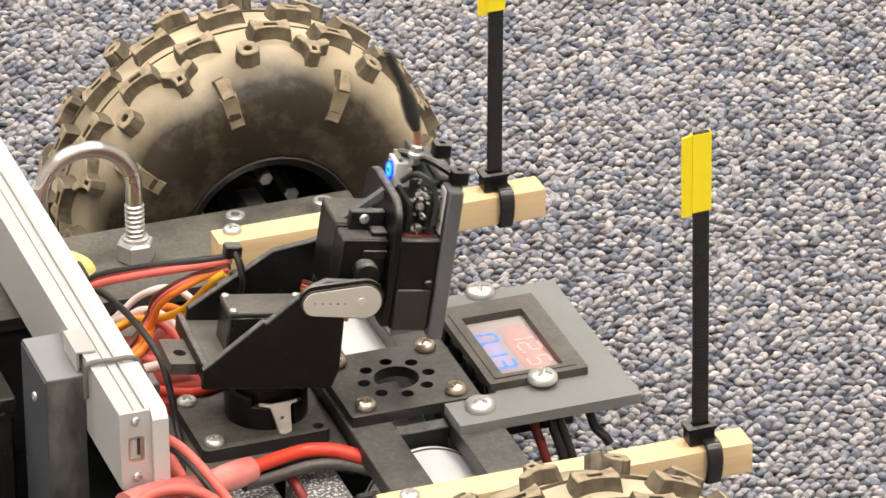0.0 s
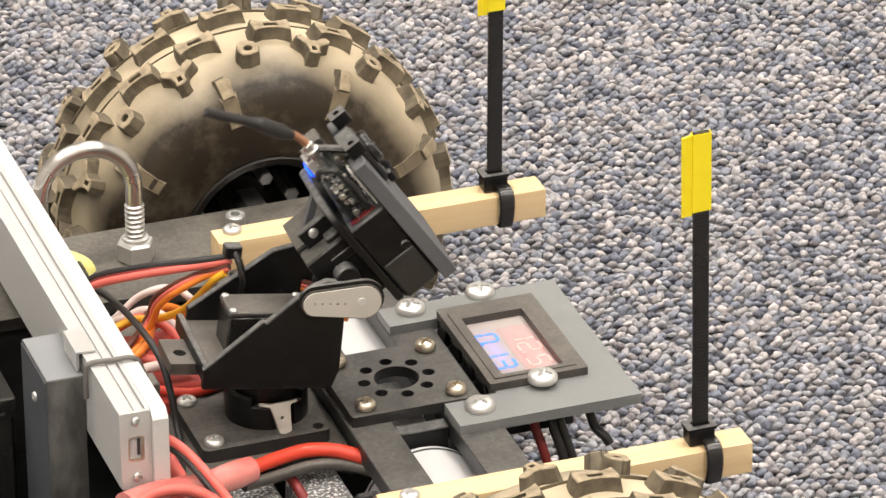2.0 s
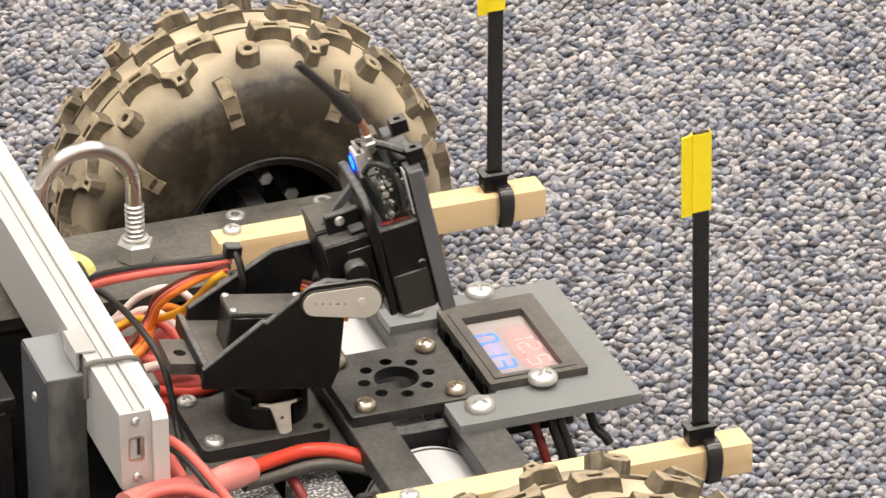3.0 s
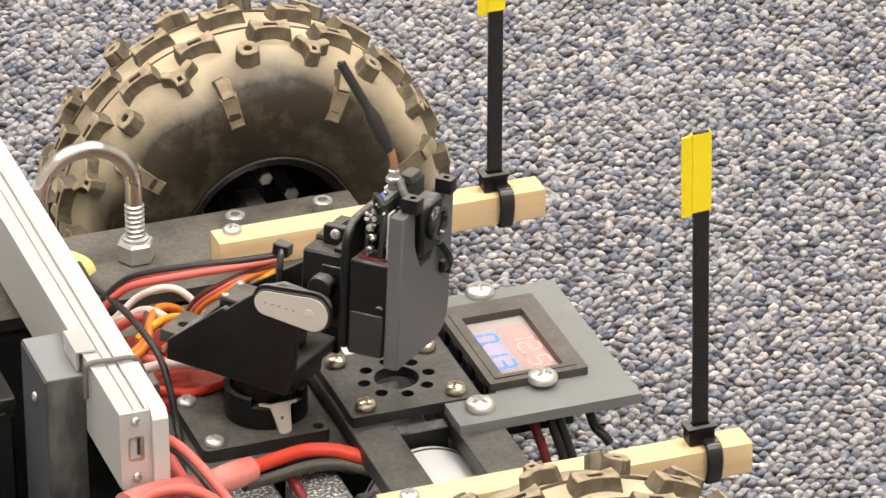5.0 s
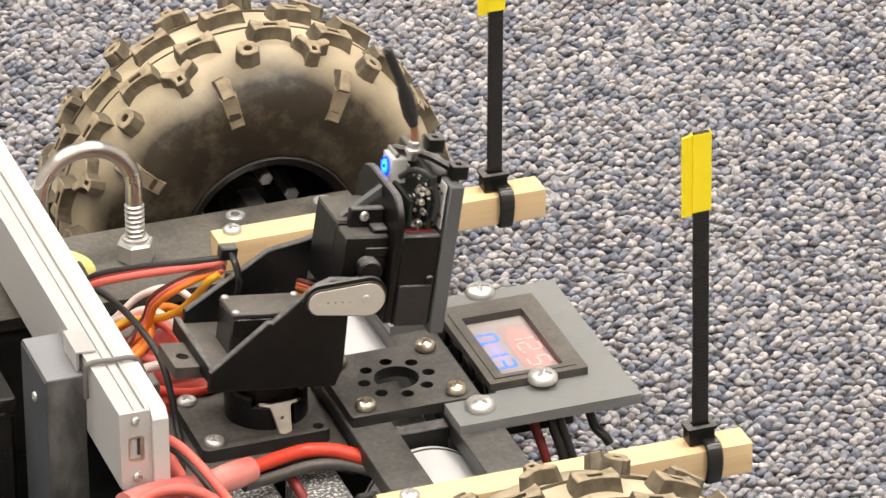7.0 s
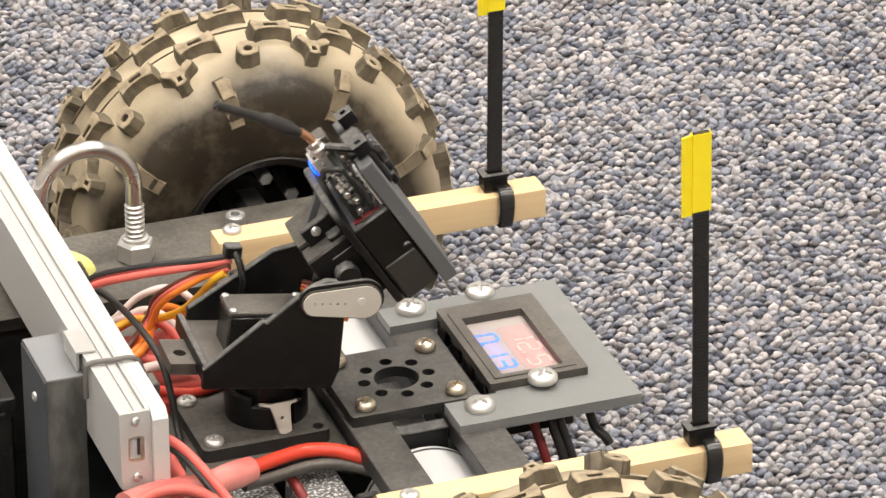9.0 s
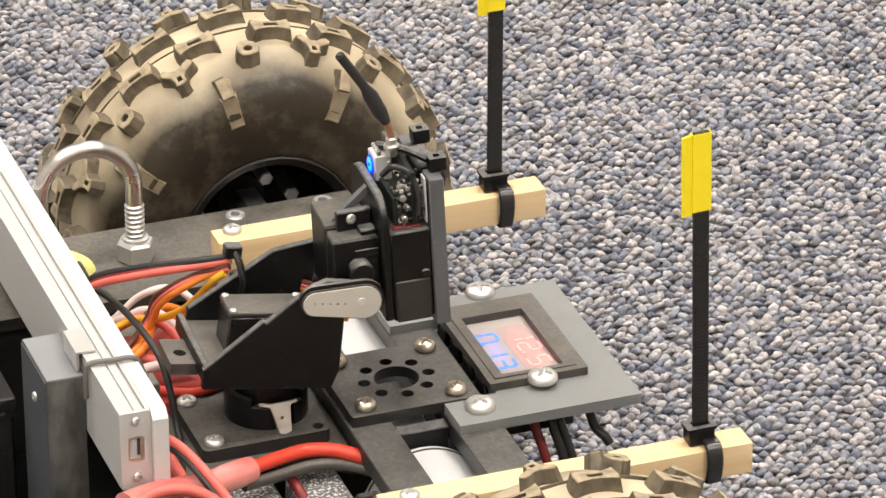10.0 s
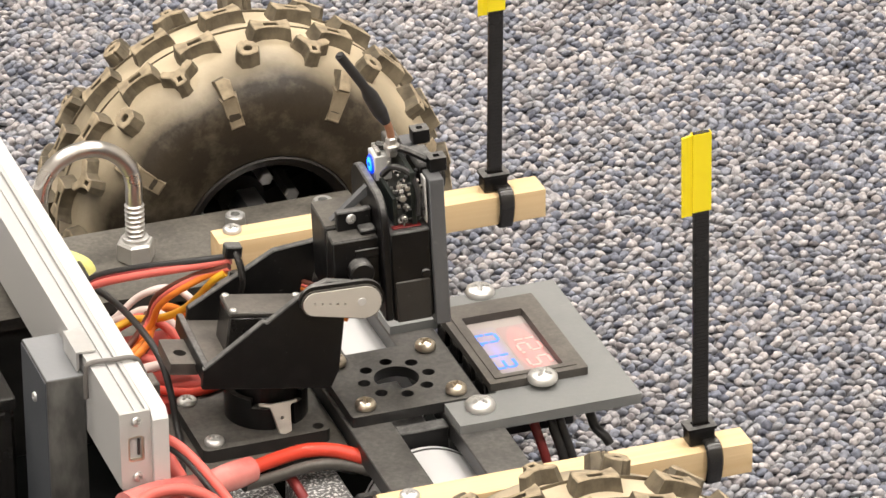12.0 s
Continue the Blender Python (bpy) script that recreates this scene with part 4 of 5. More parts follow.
# ---- loose wiring that stays still ----
def wiring():
    def wire(name, label, pts, r, m, group="wires"):
        t = thing(name, label, "wire", group)
        one("sheath", tube, m, t, pts, r)
        return t
    wire("black_cable", "thin black cable draped over the deck", [(-69, 92, 4), (-71.9, 66.5, 10), (-70.1, 53.4, 12), (-68.6, 36.8, 14), (-67.3, 19.6, 14), (-66, 12.1, 10), (-65.5, 6.8, 3), (-65.3, 2.4, -5), (-67, -8, -8), (-74, -30, -9)], 1.05, WBLACK)
    p = thing("yellow_plug", "pale yellow plastic plug on a cable", "plug")
    one("body", tube, YPLUG, p, [(-80, 98, 3), (-74, 95, 4), (-68, 91.5, 2.5), (-66.5, 90, 0)], 4.0, 12, radii=lambda s: 4.2 - 1.2 * s)
    wire("power_wire", "thick red power wire running under the cross bar", [(-60, -31, -4), (-53, -28.4, -4), (-44, -24, -5), (-34.5, -20.8, -6), (-26, -23, -6.5), (-18, -27.5, -8.5), (-10, -32, -12)], 2.1, RED)
    s = thing("shrink_tube", "wide translucent red heat-shrink tube over a joint", "shrink tube")
    one("sleeve", tube, SHRINK, s, [(-95, -47, 2), (-80, -40, 0), (-66, -34.5, -2.5), (-53, -28.6, -4)], 5.4, 16, radii=lambda q: 4.7 - 1.1 * q + 0.4 * math.sin(9 * q))
    wire("red_tab", "flat red wire end standing up", [(-77, -26, 4), (-74.5, -31, -1), (-72, -35, -6)], 2.1, PINKRED)
    wire("red_lead", "faded red wire arching over the shrink tube", [(-82, -24, 9), (-78, -27, 10.5), (-73.5, -34, 9), (-68, -44, 3), (-63, -52, -5)], 1.4, PINKRED)
    wire("black_lead", "thin black wire beside a faded red one", [(-82, -26, 7), (-77.5, -29, 8.6), (-73.8, -36, 7), (-69, -45, 1), (-64.5, -53, -6)], 1.1, WBLACK)
    wire("red_lead", "faded red wire looping low in front", [(-96, -52, 3), (-88, -47, 5), (-78, -45.5, 4), (-70, -47, 0), (-62, -54, -7)], 1.7, PINKRED)
    wire("white_wire", "pinkish white wire curling up from the deck", [(-70, 66, -6), (-63.6, 64.7, 0), (-59.1, 64.2, 4), (-55.2, 61.9, 7), (-51, 60.6, 8), (-47.4, 57.4, 8), (-44.2, 54.5, 5), (-42, 52, 0)], 1.1, WWHITE)
    wire("white_wire", "pinkish white wire bending round on the deck", [(-68, 62, -2), (-62.8, 57.8, 2), (-59.6, 54.4, 5), (-56.9, 49.7, 6), (-54, 47.3, 4), (-51.3, 44.5, 0), (-50.3, 43, -4)], 1.6, WWHITE)
    wire("red_lead", "faded red wire under the white loop", [(-69, 58, -2), (-62.5, 55.0, 2.5), (-58.6, 50.4, 4.5), (-55, 46.2, 3), (-52, 43, -1), (-51, 41, -4)], 1.5, PINKRED)
    wire("grey_lead", "grey wire running under the red power wire", [(-56, -31, -7.5), (-45, -27.5, -8.5), (-35, -24.0, -9.5), (-26, -24.5, -10), (-18, -28.5, -11.5), (-10, -32, -14)], 1.8, BEZEL)
    wire("orange_wire", "orange servo wire curling on the deck", [(-77, 26, 2), (-70, 30, 4), (-64, 36, 5), (-60, 46, 6), (-55, 53, 6), (-48, 56, 2), (-44, 58, -7)], 1.3, ORANGE)
    wire("brown_wire", "brown servo wire curling on the deck", [(-77, 28, 0.5), (-70, 32, 2), (-63.5, 38, 3), (-60.5, 48, 5), (-57, 55, 5), (-50, 59, 1), (-46, 61, -7)], 1.3, WBROWN)
    wire("orange_wire", "orange servo wire tucked below the white wire", [(-77, 32, 2), (-69, 34, 3.5), (-62, 42, 3), (-58, 50, 2), (-50, 56, 0)], 1.3, ORANGE)
    wire("red_lead", "red wire lying on the red circuit board", [(-74, 30, -1), (-66, 22, -2.5), (-56, 17, -3), (-46, 19, -3), (-38, 24, -4)], 1.3, RED)
    wire("red_lead", "red wire lying under the bracket ear", [(-76, 34, 0), (-68, 34, 1.5), (-61, 30, 1), (-52, 30, -1)], 1.5, PINKRED)
    wire("white_wire", "short white wire end under the bracket ear", [(-74, 27, 0), (-66, 27.5, 1.5), (-58, 27, 1.5), (-50, 26, 0)], 1.5, WWHITE)
    wire("maroon_lead", "dark red wire between foam blocks", [(-40, -22, -12), (-38, -30, -16), (-35, -40, -26)], 1.6, MAROON)
    for x0, x1 in ((-57, -43.5), (-40, -24.5)):
        f = thing("foam_block", "speckled black foam block under the wiring", "foam", "foam blocks")
        one("foam", box, FOAM, f, x0, x1, -52, -17, -52, -15, 3.0, seg=3)
    k = thing("terminal", "black terminal block with bare metal tabs", "connector")
    one("body", box, BLACK, k, -23.5, -10, -48, -30, -32, -17, 1)
    for x, y in ((-21, -37), (-16.5, -36), (-18.5, -41)):
        one("tab", box, SOLDER, k, x - 1.5, x + 1.5, y - 1, y + 1, -17, -15, 0.3)


# ---- pan and tilt head ----
BASE_AT = Vector((-38.6, 2.7, 0.0))
LEAN = Euler((radians(-0.89), 0, 0)).to_matrix().to_4x4() @ Euler((0, radians(8.05), 0)).to_matrix().to_4x4()
TILT_AXIS = Vector((18.5, 0.0, 39.4))
TILT_REST = -14.0


def pan_pose(pan):
    return Matrix.Translation(BASE_AT * MM) @ LEAN @ Matrix.Rotation(radians(pan), 4, "Z")


def head_pose(pan, tilt):
    return pan_pose(pan) @ Matrix.Translation(TILT_AXIS * MM) @ Matrix.Rotation(radians(tilt + TILT_REST), 4, "Y")


def pan_tilt():
    t = thing("pan_tilt_mount", "black plastic pan and tilt servo mount carrying a small camera", "camera mount")
    # fixed base
    hole = [ring_pts((-27.6, -11.5), 1.7), ring_pts((-27.6, 17), 1.7)]
    base = one("base_plate", prism, DARK, t, rounded(-62.5, -24.6, -14.6, 21.5, (2, 2, 2, 2), 4), "z", -8.2, -4.3, holes=hole, label="dusty black base plate")
    for x, y in ((-58.9, 14.0), (-58.2, -10.6)):
        screw(SCREW_SMALL, base, at_mm(x, y, -4.3, 0, 0, random.uniform(0, 90)))
    bm = B()
    a0, a1 = radians(-128), radians(-48)
    out = [(12.0 * math.cos(a), 12.0 * math.sin(a)) for a in np.linspace(a1, a0 + 2 * math.pi, 40)]
    inn = [(10.2 * math.cos(a), 10.2 * math.sin(a)) for a in np.linspace(a0 + 2 * math.pi, a1, 40)]
    prism(bm, [(p[0] + BASE_AT.x, p[1] + BASE_AT.y) for p in out + inn], "z", -4.3, 5.0)
    for b0, b1 in ((-128, -95), (-65, -48)):
        arc = [(radius * math.cos(radians(d)), radius * math.sin(radians(d))) for radius, way in ((12.0, 1), (10.2, -1)) for d in np.linspace(b0, b1, 8)[::way]]
        prism(bm, [(q[0] + BASE_AT.x, q[1] + BASE_AT.y) for q in arc], "z", -4.3, 2.4)
    cyl(bm, (BASE_AT.x, BASE_AT.y, 0), "z", 10.4, -4.3, 0.5, 0.2, 32)
    part("base_ring", bm, BLACK, t, "black ring socket with a slot")
    bm = B()
    prism(bm, [(-1.2, -8.7), (0.8, -9.4), (2.9, -8.4), (3.2, -0.6), (3.6, 0.4), (5.6, 0.9), (5.6, 1.7), (3.4, 1.4), (-2.6, 1.3), (-6.4, 2.2), (-6.8, 1.4), (-3.6, 0.3), (-2.9, -0.6)], "y", -0.7, 0.7, holes=[ring_pts((0.2, -3.6), 0.45, 8)], bevel=0.2)
    st = part("star_horn", bm, HORN, t, "off-white servo horn in the base slot")
    st.matrix_basis = at_mm(BASE_AT.x + 0.3, BASE_AT.y - 12.4, 3.2, -16, 0, 0) @ Matrix.Diagonal((0.92, 1, 0.88, 1))

    # yoke: turns with the pan servo
    bm = B()
    prism(bm, [(-24, -17.5), (13, -17.5), (13, 17.5), (-22, 17.5)], "z", 13.2, 16.4)
    cyl(bm, (0, 0, 0), "z", 10.0, 2, 13.3, 0.3, 28)
    box(bm, -12, 12, -10, 10, 8, 13.3, 0.6)
    yoke = part("yoke", bm, BLACK, t, "dusty black plastic yoke", smooth=False)
    wall = [(-24.3, 11.5), (13.5, 11.5), (15.2, 17), (14.8, 34.6), (19, 34.4), (22.2, 36), (23.9, 39.4), (22.2, 42.8), (19, 44.6), (8.5, 45.2), (4.2, 43.2), (-7.6, 32.2), (-8.6, 32.6), (-24.5, 17.6)]
    one("side_arm", prism, BLACK, yoke, wall, "y", -18.0, -15.6, smooth=False, bevel=0.3)
    far = [(-21.3, 11.5), (14, 11.5), (14.8, 31), (17, 36), (21, 41), (19, 44), (12.5, 41.4), (1.9, 38.6), (-21.5, 20.4)]
    one("side_arm", prism, BLACK, yoke, far, "y", 15.6, 18.0, smooth=False, bevel=0.3)
    one("ear", prism, BEZEL, yoke, rounded(-31.5, -22.1, -8.4, 7.2, (.4, .4, .4, .4), 2), "z", 11.5, 15.0, label="dusty rear ear with a hole", holes=[ring_pts((-27.3, -1.4), 1.9)])
    one("floor_dust", box, BEZEL, yoke, -22, 12.8, -15.4, 15.4, 16.4, 16.9, 0.1, label="dusty yoke floor")
    # Black disc at the hole's bottom, standing in for the shade inside.
    one("ear_hole_dark", cyl, CHIP, yoke, (-27.3, -1.4, 0), "z", 1.9, 11.6, 12.0, 0.02, 18)
    one("rear_lip", box, BLACK, yoke, -24.2, -22.2, -17.5, 17.5, 13.2, 18.2, 0.3)

    def teardrop(r0, r1, cx0=19.4, cz0=39.5, cx1=5.2, cz1=38.9):
        a = [(cx0 + r0 * math.cos(k), cz0 + r0 * math.sin(k)) for k in np.linspace(-1.75, 1.75, 14)]
        return a + [(cx1 + r1 * math.cos(k), cz1 + r1 * math.sin(k)) for k in np.linspace(1.75, 2 * math.pi - 1.75, 10)]
    one("horn_socket", prism, BLACK, yoke, teardrop(5.9, 4.5, cz0=40.1, cz1=39.6), "y", -19.2, -17.9)
    one("horn_groove", prism, BEZEL, yoke, teardrop(5.4, 4.0), "y", -19.6, -19.1, label="grey nylon rim of the servo horn")
    horn = one("servo_horn", prism, HORN, yoke, teardrop(4.9, 3.5), "y", -20.2, -19.5, holes=[ring_pts((x, 39.1), 0.32, 8) for x in (5.0, 7.2, 9.4, 11.6, 13.8)], label="off-white nylon servo horn")
    one("horn_screw", cyl, ALUDULL, yoke, (18.6, 0, 39.8), "y", 1.25, -20.5, -20.0, 0.15, 14)
    servo = one("pan_servo", box, GLOSSY, yoke, -15.2, 8.0, -6.1, 6.1, 16.4, 28.2, 0.5, label="black micro servo")
    one("servo_lid", box, BEZEL, yoke, -15.3, 8.1, -6.2, 6.2, 28.25, 29.8, 0.4, label="dusty grey servo lid")
    for x in (-14, 6.8):
        for y in (-4.9, 4.9):
            screw(SCREW_TINY, yoke, at_mm(x, y, 29.7), "servo_screw").scale = (0.75, 0.75, 0.75)
    one("tie_head", box, BLACK, yoke, -11.4, -6.4, 18.2, 22.4, 34.6, 38.6, 0.5)
    one("tie_band", tube, GLOSSY, yoke, [(-8.6, 19.2, 37), (-7.4, 16, 34), (-6.4, 14.8, 28.5), (-7.2, 16, 24), (-8.6, 18.6, 23), (-8.0, 19.4, 30)], 1.1, 8)

    for name, m, dz in (("brown_wire", WBROWN, 1.3), ("red_wire", PINKRED, 0.2), ("orange_wire", ORANGE, -0.9), ("brown_wire", WBROWN, -2.0), ("orange_wire", ORANGE, -3.1)):
        one(name, tube, m, yoke, [(11.5, 16.4, 27.4 + dz), (14, 13.4, 27.6 + dz), (18.5, 11, 26 + dz), (21.6, 8, 24.6 + dz), (22.4, 4, 25.4 + dz)], 0.75)

    # head: turns with pan and tilt
    def rear(bm):
        prism(bm, rounded(-17.2, 16.6, -9.5, 28.6, (1.5, 1.5, 8.5, 8.5), 7), "x", 7.7, 10.1, bevel=0.45)
    head = one("tilt_head", rear, BLACK, t, label="black rounded bracket plate with a camera in front")
    one("tilt_servo", box, BLACK, head, -5.8, 7.6, -5.2, 11.6, -5.5, 17.4, 0.5)
    one("servo_shoulder", box, BLACK, head, -5.7, 7.6, -13.2, -5.25, -5.3, 16.2, 0.4)
    # Thin pale skins: dust, with the tops' sheen painted into the colour.
    one("servo_top", box, DUSTED, head, -5.6, 7.4, -5.0, 11.4, 17.45, 17.8, 0.1, label="dusty servo top with painted sheen")
    one("servo_top", box, DARK, head, -5.4, 7.2, -12.9, -5.4, 16.25, 16.5, 0.1)
    one("servo_step", box, BLACK, head, 0.5, 7.6, -13.9, -13.25, 10.4, 13.2, 0.3)
    one("servo_tab", box, BLACK, head, -2.6, 7.6, -7.0, -4.2, 15.6, 22.2, 0.4)
    one("servo_tab", box, BLACK, head, 3.0, 7.6, -11.6, -7.1, 16.3, 18.0, 0.4)
    screw(SCREW_TINY, head, at_mm(1.4, -7.0, 20.0, 90, 0, 10), "tilt_screw")
    one("gear_boss", cyl, BLACK, head, (1.5, 0, 7.2), "y", 3.6, -17.6, -13.0, 0.5, 18)
    one("output_boss", cyl, BLACK, head, (0, 0, 0), "y", 4.4, -15.5, -13.0, 0.4, 20)
    bm = B()
    prism(bm, [(7.8, 27.0), (7.8, 24.2), (-0.6, 17.8), (-3.4, 17.8)], "y", -2.4, -0.2)
    part("brace", bm, DARKGREY, head, "grey brace rib", smooth=False)
    one("holder", box, BLACK, head, 10.2, 22.0, -16.4, 16.4, -10.0, 17.8, 0.5, label="black camera holder")
    one("holder_pocket", box, DARK, head, 11.0, 21.2, -17.0, -16.3, -10.2, 2.6, 0.4, label="smooth lighter pocket on the holder")
    one("holder_stud", cyl, BLACK, head, (20.0, 0, 4.2), "y", 1.3, -17.5, -16.3, 0.2, 12)
    one("front_plate", prism, DARKGREY, head, [(-17.4, -12.6), (9, -12.6), (13.5, -10.8), (16.2, -7.4), (17, -3.5), (17, 31.5), (11, 31.5), (7.5, 19), (3, 14), (-4, 14), (-8.5, 22), (-9.5, 33.0), (-17.2, 33.0)], "x", 22.1, 26.4, label="dark grey printed front plate", bevel=0.3)
    one("red_edge", box, MAROON, head, 11.6, 20.0, -14.4, -12.4, 17.9, 18.4, 0.2)
    board = one("camera_board", box, PCB, head, 17.6, 19.0, -13.6, 13.0, 18.0, 34.5, 0.1, label="dark circuit board full of parts")
    one("camera_board", box, PCB, head, 12.6, 13.8, -12.0, 12.0, 18.0, 26.5, 0.1)
    rng = random.Random(5)
    for k in range(110):
        y, z = rng.uniform(-15.2, 10), rng.uniform(18.6, 33)
        if k % 2:
            y = rng.uniform(-15.6, -11)
        a, b, c = rng.uniform(0.35, 1.3), rng.uniform(0.4, 1.3), rng.uniform(0.3, 1.2)
        x = rng.choice((13.9, 14.6, 15.4, 16.2, 19.1, 20.2))
        one("chip", box, (SOLDER, CHIP, CHIP, BEZEL, SOLDER, CHIP, ALUDULL)[k % 7], board, x, x + a, y - b / 2, y + b / 2, z, z + c, 0.12, smooth=False)
    for x, z, r in ((15.2, 21.0, 0.9), (16.2, 24.2, 0.8), (15.0, 27.4, 1.0), (16.4, 30.4, 0.8)):
        one("inductor", cyl, SOLDER, board, (x, 0, z), "y", r, -15.0, -13.0, 0.2, 10)
    one("board_edge", box, ALUDULL, board, 21.0, 21.5, -16.0, -12.0, 19.5, 33.2, 0.1)
    # fittings on the top edge
    for x0, y0, z0 in ((23.6, -13.2, 33.4), (24.4, 7.6, 32.4)):
        one("latch", prism, BLACK, head, rounded(x0, x0 + 5.0, y0, y0 + 4.6, (.4, .4, .4, .4), 2), "z", z0, z0 + 4.0, holes=[rounded(x0 + 1.6, x0 + 3.4, y0 + 1.4, y0 + 3.2, (.2, .2, .2, .2), 2)])
    one("top_bar", tube, BLACK, head, [(14, 8, 34), (17, 1, 36), (20, -5, 37), (24, -10, 36)], 1.2, 8)
    one("top_tab", box, BEZEL, head, 15.5, 19.5, 3.0, 9.5, 34.6, 37.6, 0.4)
    one("ribbon", tube, WBLACK, head, [(12, -4, 30.5), (14, -9, 35), (18, -12, 33.5), (19.5, -14.5, 28), (19, -15, 22)], 0.9, 8)
    one("lens_mount", box, BLACK, head, 21.5, 27.8, -6.5, 6.8, 17.5, 33.0, 1.0)
    bm = B()
    lathe(bm, [(0, 27.5), (5.0, 27.5), (5.2, 28.0), (5.2, 29.6), (4.8, 30.2), (3.7, 30.3), (3.2, 29.2), (0, 29.4)], (0, 0.5, 26.5), "x", 28)
    part("lens", bm, GLOSSY, head, "black camera lens barrel")
    one("clip", box, BLACK, head, 26.4, 28.4, 8.0, 14.0, 8.0, 12.0, 0.5)
    one("clip", tube, BLACK, head, [(27, 7, 18), (28.5, 9.5, 14), (28.2, 12, 11), (27.2, 13, 7)], 1.1, 8)
    # status light
    lb = one("status_module", box, WHITE, head, 11.4, 16.4, 2.2, 9.2, 25.5, 33.2, 0.3, label="white module with a blue ring light")
    bm = B()
    lathe(bm, [(1.15, 10.6), (2.0, 10.6), (2.0, 10.9), (1.15, 10.9)], (0, 5.7, 29.6), "x", 24, close=True)
    part("light_ring", bm, RING, head, "glowing blue ring")
    one("light_body", cyl, mat("blue_lit_lens", (0.02, 0.05, 0.6), 0.3, emit=(0.0, 0.05, 1.0), power=1.6), head, (0, 5.7, 29.6), "x", 2.8, 10.9, 11.5, 0.3, 20, label="blue lit lens")
    one("light_core", cyl, CHIP, head, (0, 5.7, 29.6), "x", 0.7, 10.5, 10.9, 0.05, 12)
    one("light_glow", cyl, RINGCORE, head, (0, 5.7, 29.6), "x", 1.15, 10.7, 10.9, 0.02, 16)
    for k in range(5):
        one("pin", box, SOLDER, head, 12.4, 13.6, 2.6 + k * 1.4, 3.3 + k * 1.4, 33.2, 34.6, 0.1)
    # antenna
    one("connector", cyl, SOLDER, head, (15.8, -1.2, 0), "z", 1.7, 34.5, 40.5, 0.4, 6)
    one("connector_ring", cyl, SOLDER, head, (15.8, -1.2, 0), "z", 2.3, 36.6, 38.4, 0.4, 16)
    one("copper_core", tube, COPPER, head, [(15.8, -1.2, 39.5), (15.6, -1.2, 42.5), (14.6, -1.4, 46.0)], 1.15, 10)
    one("antenna", tube, WBLACK, head, [(14.4, -2.0, 45.8), (12.2, -3.0, 50.5), (9.2, -4.3, 57), (5.2, -5.8, 64), (1.0, -7.2, 71)], 2.0, 12, 10,
        radii=lambda s: 1.4 + 4 * s if s < 0.2 else (2.2 if s < 0.46 else (2.2 - 8 * (s - 0.46) if s < 0.56 else 1.4)), label="black rubber sleeved antenna")
    one("antenna_bore", cyl, CHIP, head, (0.9, -7.25, 71.1), "z", 0.9, -0.2, 0.25, 0.05, 10)
    yoke.matrix_basis = pan_pose(0)
    head.matrix_basis = head_pose(0, 0)
    return yoke, head


# ---- servo wires that swing with the yoke ----
ANCHOR = Vector((-72.0, 76.0, 1.0))


def bundle_pose(pan):
    """Origin at the tie on the yoke's arm; local x points back to where the wires come up."""
    tie = pan_pose(pan) @ (Vector((-9.0, 20.6, 32.6)) * MM)
    d = (ANCHOR * MM - tie).normalized()
    s = Vector((0, 0, 1)).cross(d).normalized()
    u = d.cross(s)
    return Matrix.Translation(tie) @ Matrix((d, s, u)).transposed().to_4x4()


def wire_bundle():
    t = thing("servo_wires", "red, black, orange and brown servo wires tied to the yoke", "wires")
    routes = (
        ("red_wire", PINKRED, 1.15, [(-0.8, 0.2, 0.6), (9.4, 5.8, 2.5), (22.4, 11.5, 4.7), (37.8, 14.5, 5.8), (46.7, 14.5, 4.8), (58, 14.0, 0)]),
        ("black_wire", WBLACK, 1.2, [(-0.8, 0.0, 1.6), (9.5, 5.3, 3.9), (23.4, 9.9, 6.4), (39.0, 12.5, 7.7), (47.8, 12.8, 6.5), (60, 12.5, 1)]),
        ("maroon_wire", MAROON, 0.9, [(-0.8, 0.2, 1.2), (9.5, 5.6, 3.2), (23.0, 10.8, 5.4), (38.4, 13.4, 6.6), (47.2, 13.6, 5.4), (60, 13.0, 0)]),
        ("brown_wire", WBROWN, 1.0, [(-0.8, 1.6, -0.6), (8.6, 4.3, -0.2), (16.2, 8.7, -0.8), (25.0, 9.8, -3.0), (34.2, 7.5, -8.4), (36.6, 13.5, -12.8), (38.7, 18.9, -15.1)]),
        ("red_wire", PINKRED, 0.9, [(-0.8, 1.8, -1.1), (7.8, 4.1, -0.7), (15.6, 9.1, -1.6), (24.9, 9.9, -4.2), (33.4, 8.2, -9.4), (36.5, 12.7, -12.9), (39.2, 17.7, -14.8)]),
        ("orange_wire", ORANGE, 1.0, [(0.8, 2.0, -1.6), (6.9, 3.8, -1.3), (15.0, 9.4, -2.7), (24.9, 9.9, -5.6), (32.6, 8.9, -10.7), (36.4, 12.0, -13.2), (39.7, 16.5, -14.6)]),
        ("yellow_wire", YELLOWW, 1.15, [(0.8, 2.6, -2.0), (5.2, 3.9, -3.1), (15.3, 2.7, -6.9), (24.6, 3.2, -9.9), (33.0, 5.7, -10.1), (40.7, 7.8, -8.4), (44.5, 13.3, -8.7), (46.6, 18.0, -9.9)]))
    for name, m, r, way in routes:
        one(name, tube, m, t, way, r)
    return t


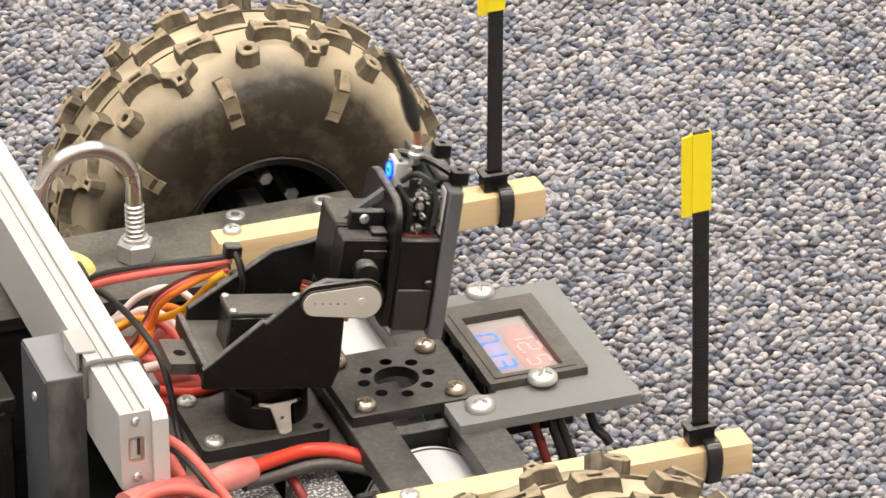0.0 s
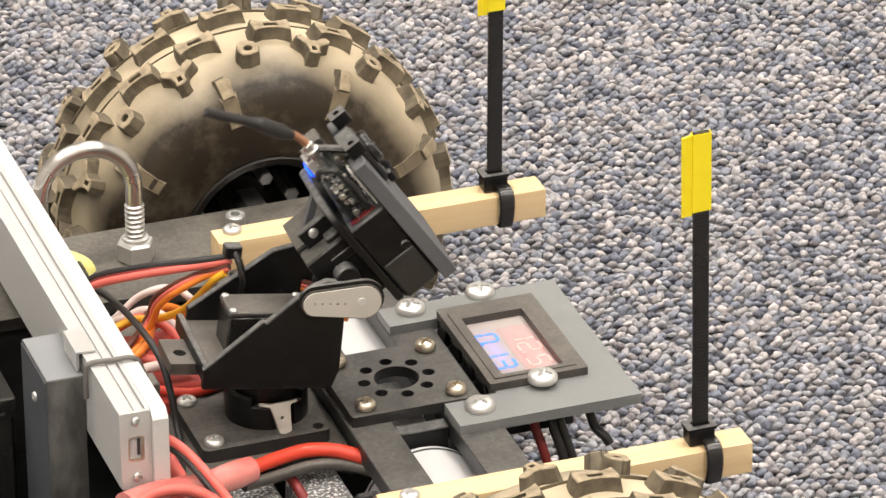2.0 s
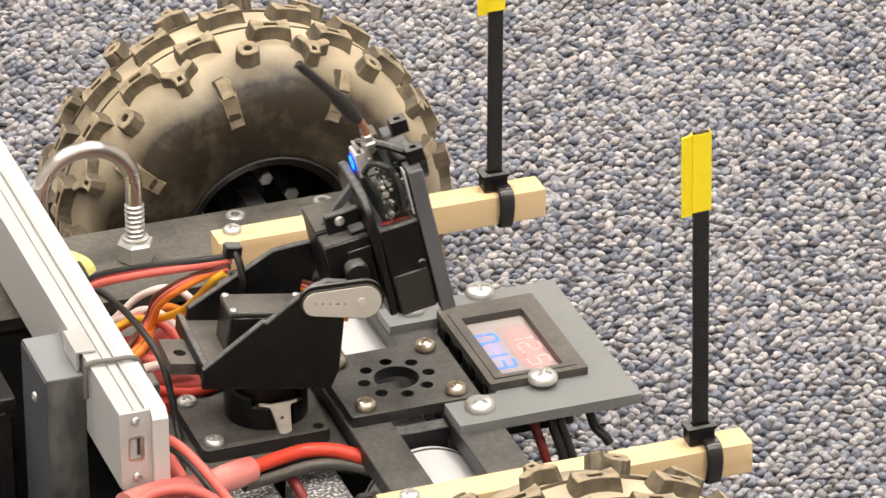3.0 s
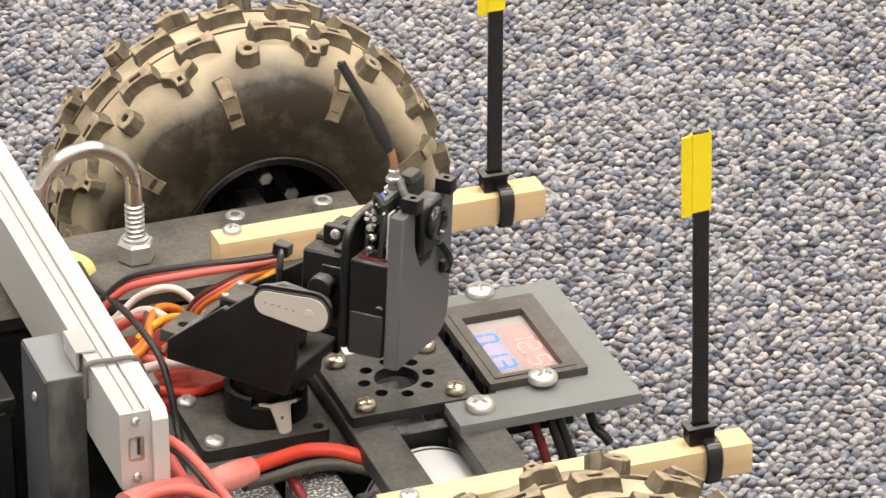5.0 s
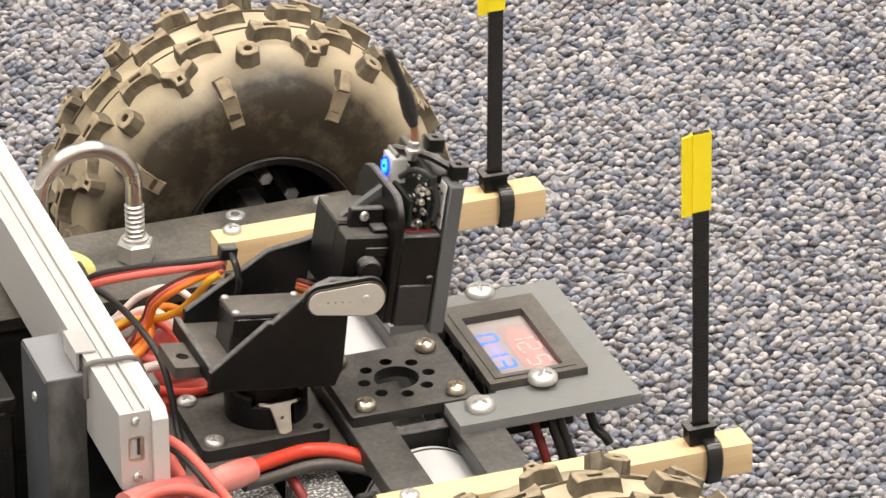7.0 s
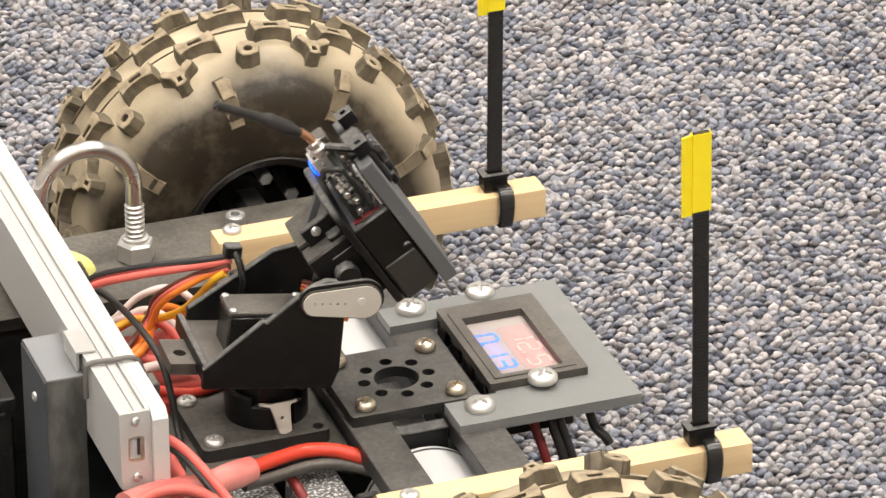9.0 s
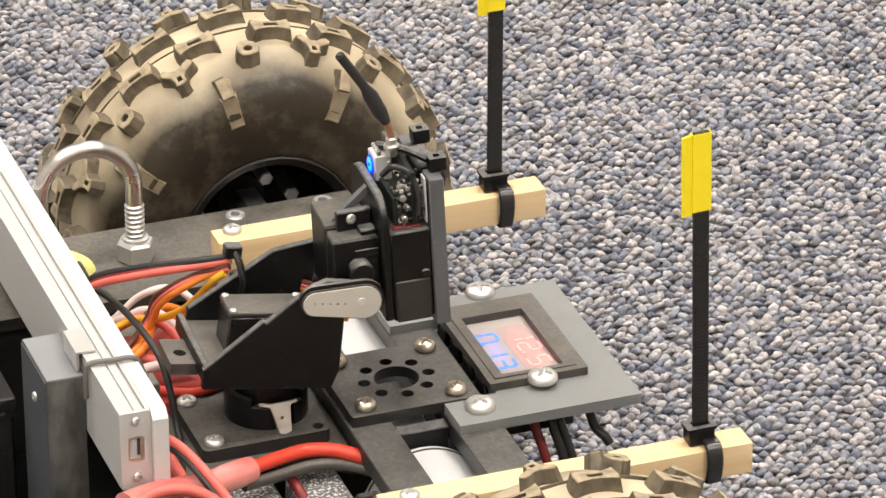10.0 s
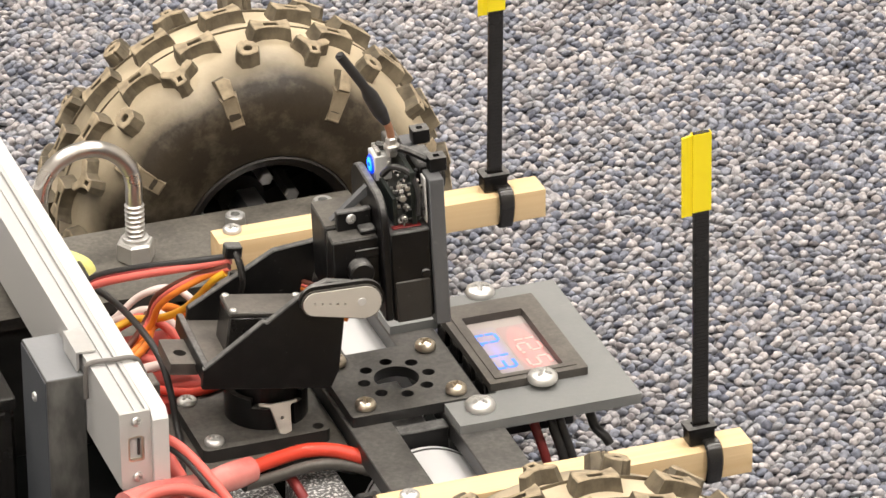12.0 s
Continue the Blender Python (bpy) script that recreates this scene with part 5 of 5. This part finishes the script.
# ---- what moves ----
# degrees of pan and tilt, by the clock
PAN_EARLY = [(0, -3.8), (1.4, -3.8), (1.5, -2.4), (1.6, -3.8), (3.5, -3.8), (3.7, -7), (3.9, -20), (4.1, -35), (4.3, -45), (4.5, -49),
             (4.7, -49), (4.8, -48), (4.9, -47), (5, -43.9), (5.1, -35), (5.2, -18), (5.3, -6), (5.4, -1), (5.5, 3.3), (5.6, 10),
             (5.7, 18), (5.8, 26), (5.9, 32), (6, 37.4), (6.1, 40), (6.2, 42)]
PAN_LATE = [(6.5, 43.9), (6.6, 43.5), (6.7, 38), (6.8, 25), (6.9, 11), (7, 0.9), (7.1, -3), (7.2, -3.8), (10, -3.8), (10.1, -5),
            (10.2, -11), (10.3, -22), (10.4, -28), (10.5, -27.1), (10.6, -20), (10.7, -12), (10.8, 0), (10.9, 9), (11, 19.6), (11.1, 17),
            (11.2, 10), (11.3, -2), (11.4, -11), (11.5, -16), (11.6, -16), (11.7, -11), (11.8, -6), (11.9, -4), (12, -3.8)]
TILT_EARLY = [(0, 15.3), (0.1, 24), (0.2, 31), (0.3, 36), (0.4, 39), (0.5, 42.3), (0.7, 43.9), (1, 43.9), (1.1, 40), (1.2, 28),
              (1.3, 17), (1.4, 9), (1.5, 3.9), (1.6, 2), (1.7, -6), (1.8, -13.5), (1.9, -21.5), (2, -28.7), (2.1, -36), (2.2, -40),
              (2.3, -42), (2.4, -42), (2.5, -40.9), (2.6, -37), (2.7, -30), (2.8, -21), (2.9, -12), (3, -5.5), (3.1, 0), (3.2, 2),
              (3.5, 4), (4.8, 9)]
TILT_LATE = [(5, 9.2), (5.2, 7), (5.5, 6.5), (6, 1.7), (6.5, 1.5), (6.7, 2), (6.8, 5), (6.9, 10), (7, 15.2), (7.2, 18),
             (7.35, 32), (7.5, 41), (7.7, 40), (7.9, 18), (8.1, -6), (8.3, -27), (8.5, -40), (8.65, -39.5), (8.8, -34), (8.9, -32),
             (9, -26.2), (9.1, -20), (9.2, -15), (9.3, -10), (9.4, -5), (9.5, 0), (9.6, 1), (9.8, 4), (10, 4.1), (10.5, 5.7),
             (11, 1.9), (11.5, 5.4), (12, 4.1)]
PAN, TILT = PAN_EARLY + PAN_LATE, TILT_EARLY + TILT_LATE


def angle(keys, t):
    return float(np.interp(t, [k for k, _ in keys], [v for _, v in keys]))


room()
carpet()
rover()
wooden_rail(84.2, 93.7, -27.0, 77.2, (-20.9, 91.0))
wooden_rail(-79.4, -69.9, -30.0, 78.1, (-21.6, -74.4))
tie_marker(62.5, 90.0, 66 + 24, 66.5, 90.5, 0.6)
tie_marker(64.5, -73.6, 103, 79.4, 103.2, -0.8)
meter()
controller_bar()
u_bolt()
wiring()
YOKE, HEAD = pan_tilt()
BUNDLE = wire_bundle()


def motions():
    times = [k / 10 for k in range(121)]
    walk(YOKE, [(t, pan_pose(angle(PAN, t))) for t in times])
    walk(HEAD, [(t, head_pose(angle(PAN, t), angle(TILT, t))) for t in times])
    walk(BUNDLE, [(t, bundle_pose(angle(PAN, t))) for t in times])


motions()
